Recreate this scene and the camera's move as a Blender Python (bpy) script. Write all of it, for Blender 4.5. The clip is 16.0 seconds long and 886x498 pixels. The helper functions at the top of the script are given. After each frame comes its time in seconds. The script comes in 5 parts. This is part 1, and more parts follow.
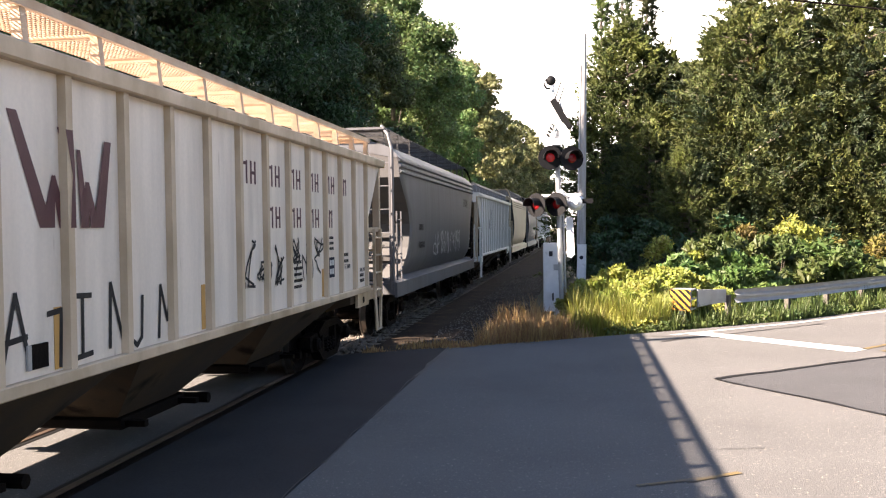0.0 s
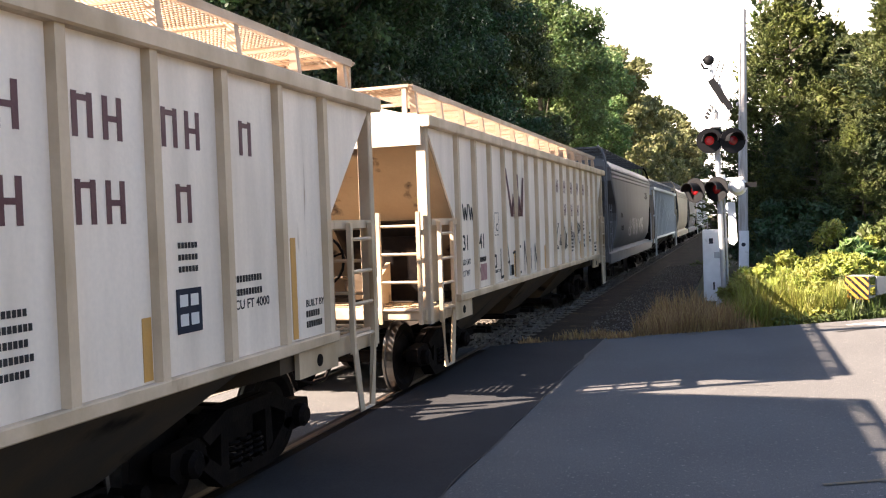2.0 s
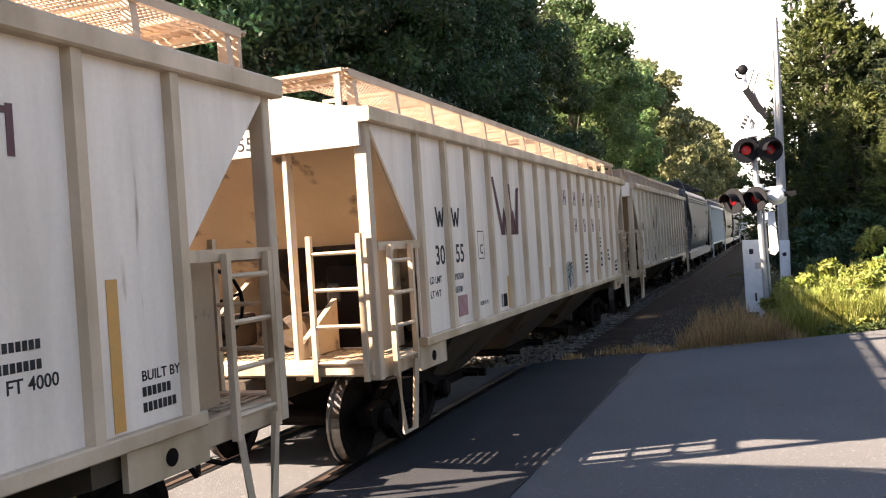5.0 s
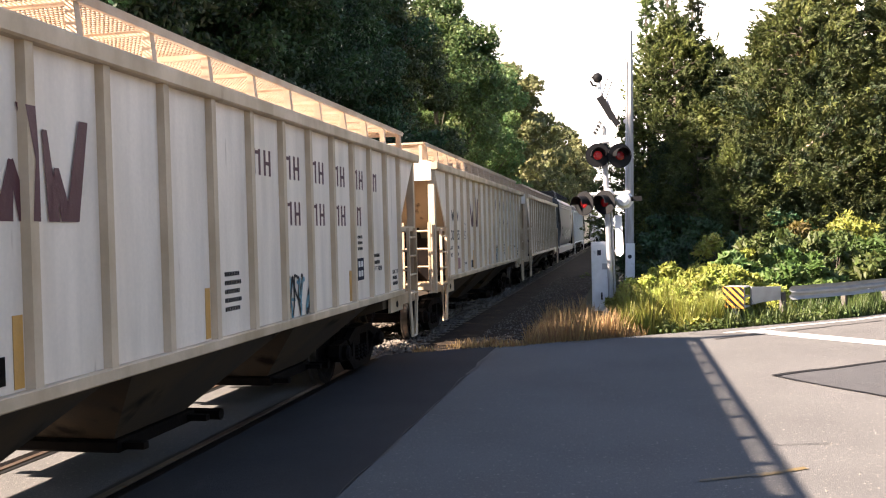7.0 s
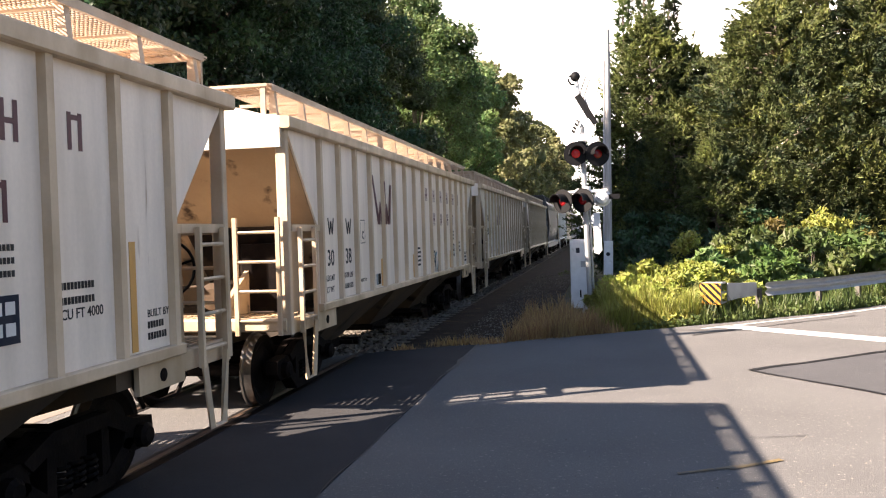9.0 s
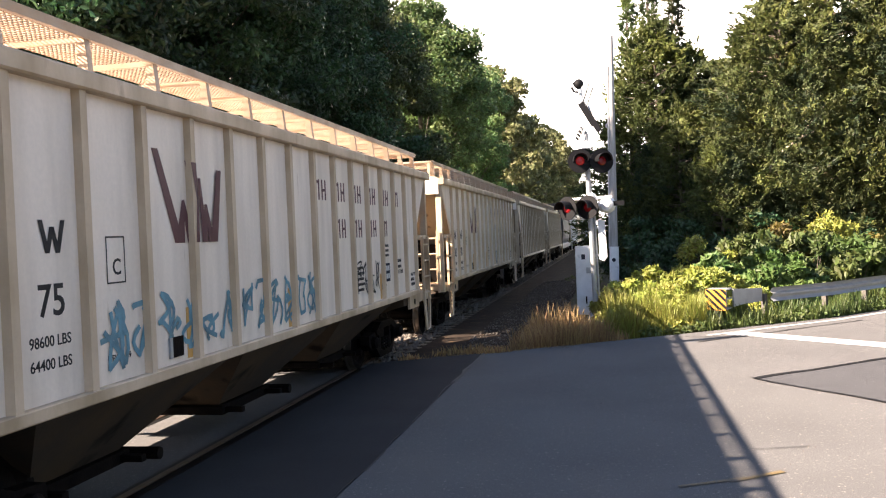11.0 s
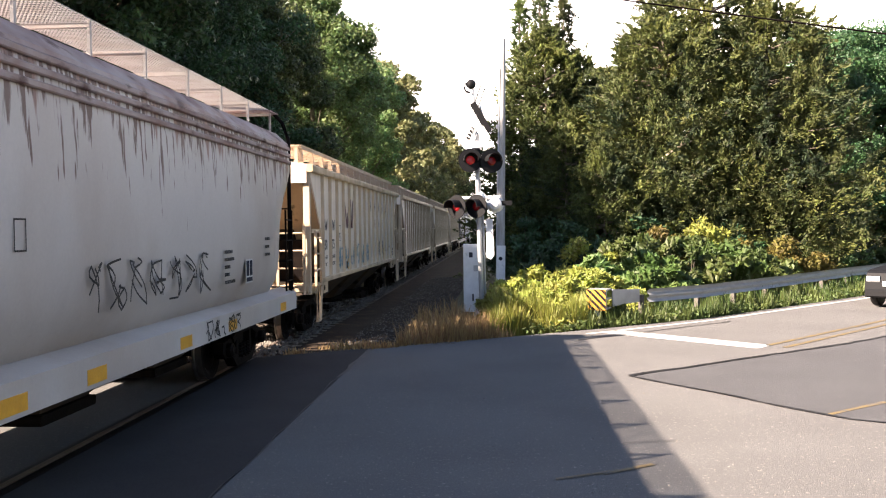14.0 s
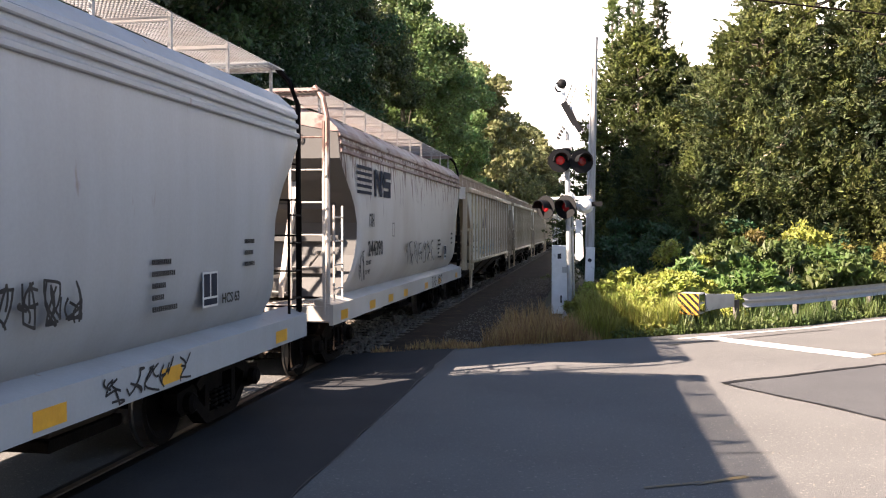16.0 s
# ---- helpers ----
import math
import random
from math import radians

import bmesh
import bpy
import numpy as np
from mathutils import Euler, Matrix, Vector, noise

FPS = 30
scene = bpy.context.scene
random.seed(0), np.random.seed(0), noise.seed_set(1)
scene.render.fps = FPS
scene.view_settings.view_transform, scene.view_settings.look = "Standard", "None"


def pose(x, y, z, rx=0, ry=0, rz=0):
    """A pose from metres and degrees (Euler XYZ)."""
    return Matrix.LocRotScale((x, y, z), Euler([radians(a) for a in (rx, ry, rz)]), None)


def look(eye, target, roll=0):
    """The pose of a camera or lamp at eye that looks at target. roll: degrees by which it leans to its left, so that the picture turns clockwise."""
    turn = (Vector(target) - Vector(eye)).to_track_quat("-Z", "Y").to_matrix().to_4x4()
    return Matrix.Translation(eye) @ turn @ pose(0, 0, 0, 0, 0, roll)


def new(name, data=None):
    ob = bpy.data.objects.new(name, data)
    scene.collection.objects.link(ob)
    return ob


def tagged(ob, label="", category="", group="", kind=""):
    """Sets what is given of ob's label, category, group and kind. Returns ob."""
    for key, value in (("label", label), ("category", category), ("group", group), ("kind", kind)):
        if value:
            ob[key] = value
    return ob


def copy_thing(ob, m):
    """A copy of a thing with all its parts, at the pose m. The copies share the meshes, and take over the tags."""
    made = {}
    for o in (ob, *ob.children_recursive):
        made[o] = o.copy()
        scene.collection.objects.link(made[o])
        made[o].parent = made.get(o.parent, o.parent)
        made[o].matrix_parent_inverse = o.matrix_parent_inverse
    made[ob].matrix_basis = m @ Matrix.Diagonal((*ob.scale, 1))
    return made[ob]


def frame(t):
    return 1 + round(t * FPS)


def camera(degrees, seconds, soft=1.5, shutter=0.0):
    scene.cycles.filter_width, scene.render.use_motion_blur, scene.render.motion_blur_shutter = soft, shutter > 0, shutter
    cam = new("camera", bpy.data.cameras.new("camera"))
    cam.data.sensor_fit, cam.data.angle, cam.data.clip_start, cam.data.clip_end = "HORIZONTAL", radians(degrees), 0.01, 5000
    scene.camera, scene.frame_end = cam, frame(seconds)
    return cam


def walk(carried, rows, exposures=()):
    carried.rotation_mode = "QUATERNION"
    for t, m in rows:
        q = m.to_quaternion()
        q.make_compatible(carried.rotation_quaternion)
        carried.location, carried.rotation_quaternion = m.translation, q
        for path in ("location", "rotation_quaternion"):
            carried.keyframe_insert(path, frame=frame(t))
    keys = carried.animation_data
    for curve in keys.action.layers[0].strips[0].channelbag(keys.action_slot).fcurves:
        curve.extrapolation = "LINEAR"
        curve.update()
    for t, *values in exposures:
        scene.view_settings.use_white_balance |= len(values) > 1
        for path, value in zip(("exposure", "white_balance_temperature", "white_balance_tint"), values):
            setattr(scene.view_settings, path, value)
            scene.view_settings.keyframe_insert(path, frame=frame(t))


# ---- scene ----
cam = camera(53.65, 16.0, soft=1.15)


def aim(x, y, z, yaw, pitch, roll):
    """A camera pose: yaw to the left from +y, pitch up, roll lifts the horizon's right side."""
    a, p, r = radians(yaw), radians(pitch), radians(roll)
    ahead = Vector((-math.sin(a) * math.cos(p), math.cos(a) * math.cos(p), math.sin(p)))
    flat = Vector((math.cos(a), math.sin(a), 0))
    rise = flat.cross(ahead)
    right, up = flat * math.cos(r) - rise * math.sin(r), rise * math.cos(r) + flat * math.sin(r)
    m = Matrix((right, up, -ahead)).transposed().to_4x4()
    m.translation = (x, y, z)
    return m


PATH = [
    (0.0, aim(0.091, 0.041, 2.244, 8.93, -1.37, 0.73)),
    (0.5, aim(0.081, 0.044, 2.223, 12.71, -1.88, 1.13)),
    (1.0, aim(0.031, 0.118, 2.210, 16.31, -2.69, 1.27)),
    (1.5, aim(-0.031, 0.178, 2.193, 18.30, -2.96, 1.34)),
    (2.0, aim(-0.057, 0.133, 2.207, 18.59, -1.67, 1.98)),
    (2.5, aim(-0.071, 0.019, 2.156, 16.12, -2.52, 1.75)),
    (3.0, aim(-0.063, -0.003, 2.140, 16.09, -2.36, 2.18)),
    (3.5, aim(-0.035, -0.056, 2.177, 13.69, -1.43, 3.11)),
    (4.0, aim(-0.044, -0.041, 2.170, 14.13, -0.22, 1.87)),
    (4.5, aim(-0.101, 0.024, 2.254, 19.45, -0.53, 3.17)),
    (4.7, aim(-0.141, 0.074, 2.230, 20.83, -0.32, 3.75)),
    (6.8, aim(-0.015, 0.070, 2.156, 13.34, -0.53, 1.82)),
    (7.0, aim(-0.024, 0.075, 2.147, 11.74, -1.05, 1.44)),
    (7.5, aim(-0.030, 0.051, 2.145, 10.13, -0.38, 1.30)),
    (8.0, aim(-0.030, 0.083, 2.148, 9.98, 0.76, 2.34)),
    (8.5, aim(-0.024, 0.011, 2.143, 10.40, -0.51, 1.53)),
    (9.0, aim(-0.023, 0.013, 2.138, 10.38, -1.16, 1.75)),
    (9.2, aim(-0.024, 0.011, 2.147, 10.68, -1.00, 1.70)),
    (11.3, aim(0.061, -0.057, 2.257, 10.76, -0.88, 2.47)),
    (11.5, aim(0.062, -0.050, 2.255, 10.00, -0.75, 2.60)),
    (12.0, aim(0.071, -0.079, 2.256, 9.56, -0.80, 2.49)),
    (12.5, aim(0.070, -0.050, 2.257, 8.26, -0.21, 1.57)),
    (13.0, aim(0.063, -0.071, 2.257, 8.65, -0.13, 2.44)),
    (13.5, aim(0.064, -0.089, 2.259, 6.71, 0.67, 2.02)),
    (14.0, aim(0.062, -0.120, 2.257, 3.65, -1.37, 0.65)),
    (14.5, aim(0.068, -0.071, 2.255, 5.50, -0.48, 1.27)),
    (15.0, aim(0.067, -0.073, 2.254, 6.88, -0.41, 1.07)),
    (15.5, aim(0.068, -0.037, 2.252, 7.62, 0.04, 0.79)),
    (16.0, aim(0.061, -0.046, 2.254, 9.41, -1.32, 0.01)),]
walk(cam, PATH, [(0, 2.72, 6650, 17), (1.5, 2.8, 6650, 17), (4.5, 2.7, 6650, 17), (7, 2.6, 6650, 17), (9, 2.5, 6650, 17), (11.5, 2.6, 6650, 17), (16, 2.6, 6650, 17)])

# ---- light ----
SUN_WAY = Vector((4.9, 2.7, -3.75)).normalized()
world = bpy.data.worlds.new("sky")
scene.world = world
world.use_nodes = True
nt = world.node_tree
sky = nt.nodes.new("ShaderNodeTexSky")
sky.sky_type, sky.sun_disc = "NISHITA", False
sky.sun_elevation = math.asin(-SUN_WAY.z)
sky.sun_rotation = math.atan2(-SUN_WAY.x, -SUN_WAY.y)
sky.air_density, sky.dust_density, sky.ozone_density = 1.0, 0.7, 1.0
nt.links.new(sky.outputs[0], nt.nodes["Background"].inputs[0])
nt.nodes["Background"].inputs[1].default_value = 0.05
sun = new("sun", bpy.data.lights.new("sun", "SUN"))
sun.data.energy, sun.data.angle, sun.data.color = 5.0, radians(0.55), (1.0, 0.86, 0.70)
sun.matrix_world = look((-40, -20, 40), Vector((-40, -20, 40)) + SUN_WAY)


# ---- materials ----
def mat(name, base, rough=0.6, metal=0.0, second=None, scale=4.0, amount=0.5, stretch=(1, 1, 1), grain=60.0,
        grain_amount=0.12, bump=0.1, third=None, third_at=0.62, third_scale=1.3, third_stretch=(1, 1, 1), coords="Object",
        vary=0.0, emit=None, spec=0.5, translucent=0.0, runs=None):
    """A surface with stains at a large scale, grain and relief at a small one."""
    m = bpy.data.materials.new(name)
    m.use_nodes = True
    n, l = m.node_tree.nodes, m.node_tree.links
    b = n["Principled BSDF"]
    b.inputs["Roughness"].default_value, b.inputs["Metallic"].default_value = rough, metal
    b.inputs["Specular IOR Level"].default_value = spec
    tc = n.new("ShaderNodeTexCoord")

    def noisy(sc, st, detail=5):
        mp, t = n.new("ShaderNodeMapping"), n.new("ShaderNodeTexNoise")
        mp.inputs["Scale"].default_value = st
        t.inputs["Scale"].default_value, t.inputs["Detail"].default_value = sc, detail
        l.new(tc.outputs[coords], mp.inputs[0])
        l.new(mp.outputs[0], t.inputs["Vector"])
        return t.outputs["Fac"]

    def ramp(sock, lo, hi):
        r = n.new("ShaderNodeMapRange")
        r.inputs[1].default_value, r.inputs[2].default_value = lo, hi
        l.new(sock, r.inputs[0])
        return r.outputs[0]

    def mixed(fac, a, c, mode="MIX"):
        x = n.new("ShaderNodeMix")
        x.data_type, x.blend_type = "RGBA", mode
        for sock, v in ((x.inputs[0], fac), (x.inputs[6], a), (x.inputs[7], c)):
            if isinstance(v, bpy.types.NodeSocket):
                l.new(v, sock)
            else:
                sock.default_value = v if isinstance(v, float) else (*v, 1)
        return x.outputs[2]

    def times(sock, k):
        q = n.new("ShaderNodeMath")
        q.operation = "MULTIPLY"
        q.inputs[1].default_value = k
        l.new(sock, q.inputs[0])
        return q.outputs[0]

    col = base
    if second:
        col = mixed(times(ramp(noisy(scale, stretch), 0.38, 0.68), amount), base, second)
    if third:
        col = mixed(ramp(noisy(third_scale, third_stretch, 8), third_at, third_at + 0.1), col, third)
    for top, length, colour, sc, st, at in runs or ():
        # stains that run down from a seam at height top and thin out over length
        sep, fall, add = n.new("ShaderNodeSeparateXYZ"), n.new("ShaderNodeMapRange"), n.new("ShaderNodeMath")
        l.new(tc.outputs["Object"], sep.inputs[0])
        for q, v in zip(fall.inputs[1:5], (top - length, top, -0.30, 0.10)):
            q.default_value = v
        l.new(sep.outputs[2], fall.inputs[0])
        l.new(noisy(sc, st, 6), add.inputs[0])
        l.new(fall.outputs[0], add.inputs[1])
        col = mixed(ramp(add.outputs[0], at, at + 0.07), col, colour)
    g = noisy(grain, (1, 1, 1), 3)
    dark = tuple(c * 0.45 for c in base)
    col = mixed(times(ramp(g, 0.3, 0.75), grain_amount), col, dark)
    if vary:
        for node, out in (("ShaderNodeObjectInfo", "Random"), ("ShaderNodeNewGeometry", "Random Per Island")):
            o = n.new(node)
            hs = n.new("ShaderNodeHueSaturation")
            l.new(ramp_out(n, l, o.outputs[out], 1 - vary, 1 + vary), hs.inputs["Value"])
            l.new(ramp_out(n, l, o.outputs[out], 0.5 - vary * 0.06, 0.5 + vary * 0.05), hs.inputs["Hue"])
            l.new(col, hs.inputs["Color"])
            col = hs.outputs[0]
    if isinstance(col, bpy.types.NodeSocket):
        l.new(col, b.inputs["Base Color"])
    if bump:
        bp = n.new("ShaderNodeBump")
        bp.inputs["Strength"].default_value, bp.inputs["Distance"].default_value = bump, 0.02
        l.new(g, bp.inputs["Height"])
        l.new(bp.outputs[0], b.inputs["Normal"])
    if emit:
        b.inputs["Emission Color"].default_value, b.inputs["Emission Strength"].default_value = (*emit[:3], 1), emit[3]
    if translucent:
        tr, mx = n.new("ShaderNodeBsdfTranslucent"), n.new("ShaderNodeMixShader")
        l.new(col, tr.inputs[0])
        mx.inputs[0].default_value = translucent
        l.new(b.outputs[0], mx.inputs[1])
        l.new(tr.outputs[0], mx.inputs[2])
        l.new(mx.outputs[0], n["Material Output"].inputs[0])
    return m


def ramp_out(n, l, sock, lo, hi):
    r = n.new("ShaderNodeMapRange")
    r.inputs[3].default_value, r.inputs[4].default_value = lo, hi
    l.new(sock, r.inputs[0])
    return r.outputs[0]


CREAM = mat("cream car paint", (0.84, 0.735, 0.62), 0.5, second=(0.50, 0.42, 0.33), scale=1.6, amount=0.45, stretch=(3, 3, 0.35), third=(0.33, 0.22, 0.13), third_at=0.70, third_scale=2.2, third_stretch=(4, 4, 0.5), grain=30, bump=0.05)
CREAM_RIB = mat("aged cream rib paint", (0.63, 0.49, 0.34), 0.55, second=(0.33, 0.235, 0.13), scale=2.2, amount=0.8, stretch=(1, 1, 0.5), third=(0.22, 0.13, 0.06), third_at=0.64, third_scale=2.5, third_stretch=(1, 1, 0.4), grain=30, bump=0.05)
# blotches are dirt; the tan base also holds the warm, dim bounce light
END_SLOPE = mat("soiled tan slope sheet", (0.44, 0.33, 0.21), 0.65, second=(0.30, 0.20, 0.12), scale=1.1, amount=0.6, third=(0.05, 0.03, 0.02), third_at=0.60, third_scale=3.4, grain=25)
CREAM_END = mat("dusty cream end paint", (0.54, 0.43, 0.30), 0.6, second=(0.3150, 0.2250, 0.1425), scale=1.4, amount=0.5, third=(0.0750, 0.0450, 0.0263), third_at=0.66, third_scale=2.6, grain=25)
WHITE_CAR = mat("white car paint", (0.74, 0.71, 0.65), 0.5, second=(0.5, 0.47, 0.42), scale=1.6, amount=0.35, stretch=(3, 3, 0.35), grain=30, bump=0.05)
TAN_CAR = mat("tan car paint", (0.58, 0.46, 0.30), 0.55, second=(0.36, 0.27, 0.17), scale=1.6, amount=0.5, stretch=(3, 3, 0.4), grain=30, bump=0.05)
GREY_CAR = mat("weathered grey car paint", (0.12, 0.12, 0.128), 0.55, second=(0.08, 0.077, 0.077), scale=1.5, amount=0.6, stretch=(3, 3, 0.3), grain=30, bump=0.05)
PALE_CAR = mat("pale grey car paint", (0.37, 0.385, 0.40), 0.5, second=(0.30, 0.295, 0.29), scale=1.5, amount=0.45, stretch=(2, 2, 0.3), third=(0.22, 0.15, 0.10), third_at=0.70, third_scale=3.0, third_stretch=(2, 2, 0.5), grain=30, bump=0.05)
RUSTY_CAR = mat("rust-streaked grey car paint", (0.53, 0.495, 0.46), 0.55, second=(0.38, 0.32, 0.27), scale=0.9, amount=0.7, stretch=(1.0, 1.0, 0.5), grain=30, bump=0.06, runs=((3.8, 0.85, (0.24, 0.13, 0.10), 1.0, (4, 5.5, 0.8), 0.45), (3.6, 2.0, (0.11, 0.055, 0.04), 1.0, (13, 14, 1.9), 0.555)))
RUST_BAND = mat("rusted roof band", (0.36, 0.29, 0.27), 0.7, second=(0.20, 0.10, 0.08), scale=1.6, amount=0.95, third=(0.09, 0.04, 0.03), third_at=0.56, third_scale=3.5, third_stretch=(1, 0.6, 1.4), grain=40)
# the orange puts warm bounce from the sunlit roof into the colour
ORANGE_GRATE = mat("rust-dusted galvanised grating", (0.4930, 0.3740, 0.2635), 0.6, second=(0.3400, 0.2040, 0.1105), scale=3, amount=0.6, grain=40)
GREY_GRATE = mat("grey galvanised grating", (0.31, 0.295, 0.285), 0.5, second=(0.20, 0.155, 0.13), scale=3, amount=0.5, grain=40)
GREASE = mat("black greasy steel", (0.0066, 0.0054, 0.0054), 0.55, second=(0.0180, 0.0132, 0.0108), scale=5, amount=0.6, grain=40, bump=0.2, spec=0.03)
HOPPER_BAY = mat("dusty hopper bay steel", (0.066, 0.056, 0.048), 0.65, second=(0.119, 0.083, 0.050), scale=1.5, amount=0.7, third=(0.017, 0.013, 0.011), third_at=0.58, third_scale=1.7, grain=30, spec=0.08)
# near-black that puts the shade of the end recess into the colour
RECESS_DARK = mat("soot-blackened steel", (0.045, 0.033, 0.024), 0.75, second=(0.13, 0.085, 0.05), scale=1.7, amount=0.6, third=(0.012, 0.009, 0.008), third_at=0.52, third_scale=1.6, grain=25, spec=0.15)
TREAD = mat("polished wheel tread", (0.2700, 0.2580, 0.2460), 0.28, 0.9, second=(0.1200, 0.1020, 0.0900), scale=8, amount=0.5, grain=50)
RAIL_STEEL = mat("worn rail steel", (0.17, 0.12, 0.09), 0.45, 0.6, second=(0.09, 0.05, 0.035), scale=6, amount=0.6, grain=60)
MAROON = mat("maroon stencil paint", (0.075, 0.014, 0.02), 0.55, second=(0.11, 0.03, 0.035), scale=6, amount=0.5, grain=50)
BLACK = mat("black stencil paint", (0.022, 0.02, 0.021), 0.6, second=(0.07, 0.065, 0.06), scale=9, amount=0.5, grain=50, spec=0.15)
NAVY = mat("navy emblem paint", (0.0210, 0.0252, 0.0390), 0.85, second=(0.0600, 0.0600, 0.0660), scale=6, amount=0.5, grain=50, spec=0.15)
SPRAY = mat("blue spray paint", (0.12, 0.30, 0.38), 0.5, second=(0.03, 0.06, 0.08), scale=5, amount=0.7, grain=50)
YELLOW = mat("amber reflective sheet", (0.80, 0.40, 0.03), 0.35, second=(0.6, 0.28, 0.03), scale=8, amount=0.5, grain=50)
OCHRE = mat("faded ochre stripe", (0.60, 0.31, 0.07), 0.5, second=(0.46, 0.27, 0.09), scale=8, amount=0.6, grain=50)
ROSE = mat("faded red stencil block", (0.33, 0.15, 0.15), 0.6, second=(0.45, 0.3, 0.28), scale=9, amount=0.6, grain=50)
WHITE_PAINT = mat("white road paint", (0.624, 0.616, 0.592), 0.6, second=(0.440, 0.424, 0.400), scale=5, amount=0.45, grain=90, bump=0.2)
YELLOW_LINE = mat("worn yellow road paint", (0.1890, 0.1295, 0.0420), 0.7, second=(0.0840, 0.0770, 0.0700), scale=5, amount=0.9, grain=90, grain_amount=0.5, bump=0.3, third=(0.0770, 0.0756, 0.0735), third_at=0.55, third_scale=12)
ASPHALT = mat("sun-bleached asphalt", (0.165, 0.161, 0.157), 0.9, second=(0.125, 0.122, 0.120), scale=0.55, amount=0.8, grain=85, grain_amount=0.95, bump=0.5, third=(0.36, 0.335, 0.30), third_at=0.60, third_scale=26, spec=0.08)
ASPHALT_NEW = mat("darker asphalt patch", (0.1025, 0.1025, 0.1063), 0.85, second=(0.0775, 0.0775, 0.0813), scale=0.7, amount=0.7, grain=85, grain_amount=0.9, bump=0.5, third=(0.1438, 0.1400, 0.1375), third_at=0.60, third_scale=30, spec=0.08)
# a little darker than the road by itself; the rest is painted train shade
ASPHALT_CROSS = mat("smooth dark crossing asphalt", (0.055, 0.055, 0.057), 0.8, second=(0.042, 0.042, 0.044), scale=0.8, amount=0.8, grain=85, grain_amount=0.7, bump=0.35, spec=0.03)
TAR = mat("black crack sealant", (0.015, 0.014, 0.014), 0.5, grain=40, spec=0.2)
PALE_GROUND = mat("pale packed gravel", (0.200, 0.170, 0.142), 0.9, second=(0.150, 0.125, 0.100), scale=1.2, amount=0.7, grain=45, grain_amount=0.5, bump=0.5)
DIRT = mat("dark gravelly soil", (0.052, 0.040, 0.031), 0.95, second=(0.028, 0.022, 0.018), scale=0.9, amount=0.8, third=(0.10, 0.068, 0.042), third_at=0.58, third_scale=2.5, grain=30, grain_amount=0.7, bump=0.9, spec=0.03)
BALLAST = mat("grey ballast stone", (0.1512, 0.1344, 0.1176), 0.9, second=(0.0840, 0.0714, 0.0606), scale=3, amount=0.6, grain=30, grain_amount=0.4, bump=0.4, vary=0.3, spec=0.2)
MEADOW = mat("rough verge soil", (0.070, 0.073, 0.032), 0.95, second=(0.112, 0.084, 0.042), scale=0.5, amount=0.8, grain=20, grain_amount=0.6, bump=0.8, spec=0.2)
GALV = mat("galvanised steel", (0.3887, 0.3965, 0.4056), 0.45, 0.35, second=(0.2873, 0.2873, 0.2873), scale=5, amount=0.6, grain=60)
SIGNAL_WHITE = mat("white signal enamel", (0.72, 0.73, 0.74), 0.45, second=(0.5, 0.5, 0.5), scale=5, amount=0.4, third=(0.15, 0.14, 0.13), third_at=0.68, third_scale=6, grain=50)
SIGNAL_BLACK = mat("matt black signal enamel", (0.008, 0.008, 0.009), 0.6, grain=50, spec=0.15)
MARKER = mat("amber marker sheet", (0.50, 0.22, 0.02), 0.5, second=(0.38, 0.16, 0.02), scale=8, amount=0.5, grain=50)
LENS = mat("red signal lens", (0.12, 0.006, 0.008), 0.25, emit=(1.0, 0.03, 0.03, 0.004), grain=90)
LENS_LIT = mat("glowing red signal lens", (0.22, 0.01, 0.012), 0.25, emit=(1.0, 0.05, 0.05, 0.022), grain=90)
OLD_WOOD = mat("silvered utility pole wood", (0.36, 0.355, 0.35), 0.85, second=(0.2, 0.17, 0.15), scale=5, amount=0.6, stretch=(6, 6, 0.3), grain=40, bump=0.3)
BARK = mat("grey-brown bark", (0.16, 0.13, 0.10), 0.95, second=(0.08, 0.065, 0.05), scale=4, amount=0.8, stretch=(4, 4, 0.6), grain=30, bump=0.8)
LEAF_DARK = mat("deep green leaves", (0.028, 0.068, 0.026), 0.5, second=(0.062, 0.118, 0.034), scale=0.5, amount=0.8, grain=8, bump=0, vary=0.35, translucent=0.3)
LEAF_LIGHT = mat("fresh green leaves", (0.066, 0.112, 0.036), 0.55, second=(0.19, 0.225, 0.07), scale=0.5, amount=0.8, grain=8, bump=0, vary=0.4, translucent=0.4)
# brighter leaf copy: the sun on the far trees is put into the colour
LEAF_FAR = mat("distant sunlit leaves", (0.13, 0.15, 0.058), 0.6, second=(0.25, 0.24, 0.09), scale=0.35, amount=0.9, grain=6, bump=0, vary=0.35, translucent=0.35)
NEEDLE = mat("olive green cedar foliage", (0.024, 0.044, 0.015), 0.7, second=(0.145, 0.168, 0.034), scale=0.55, amount=1.0, third=(0.13, 0.09, 0.045), third_at=0.68, third_scale=0.9, grain=8, bump=0, vary=0.4, translucent=0.25)
DEAD_WOOD = mat("bleached dead wood", (0.40, 0.33, 0.25), 0.85, second=(0.25, 0.19, 0.13), scale=6, amount=0.6, grain=40)
POST_WOOD = mat("dark weathered post", (0.10, 0.09, 0.08), 0.9, second=(0.06, 0.05, 0.045), scale=8, amount=0.6, grain=40)
# the shade on the car ends is put into this grey
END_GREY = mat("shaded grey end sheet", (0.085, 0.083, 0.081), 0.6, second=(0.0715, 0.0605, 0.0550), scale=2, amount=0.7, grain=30)
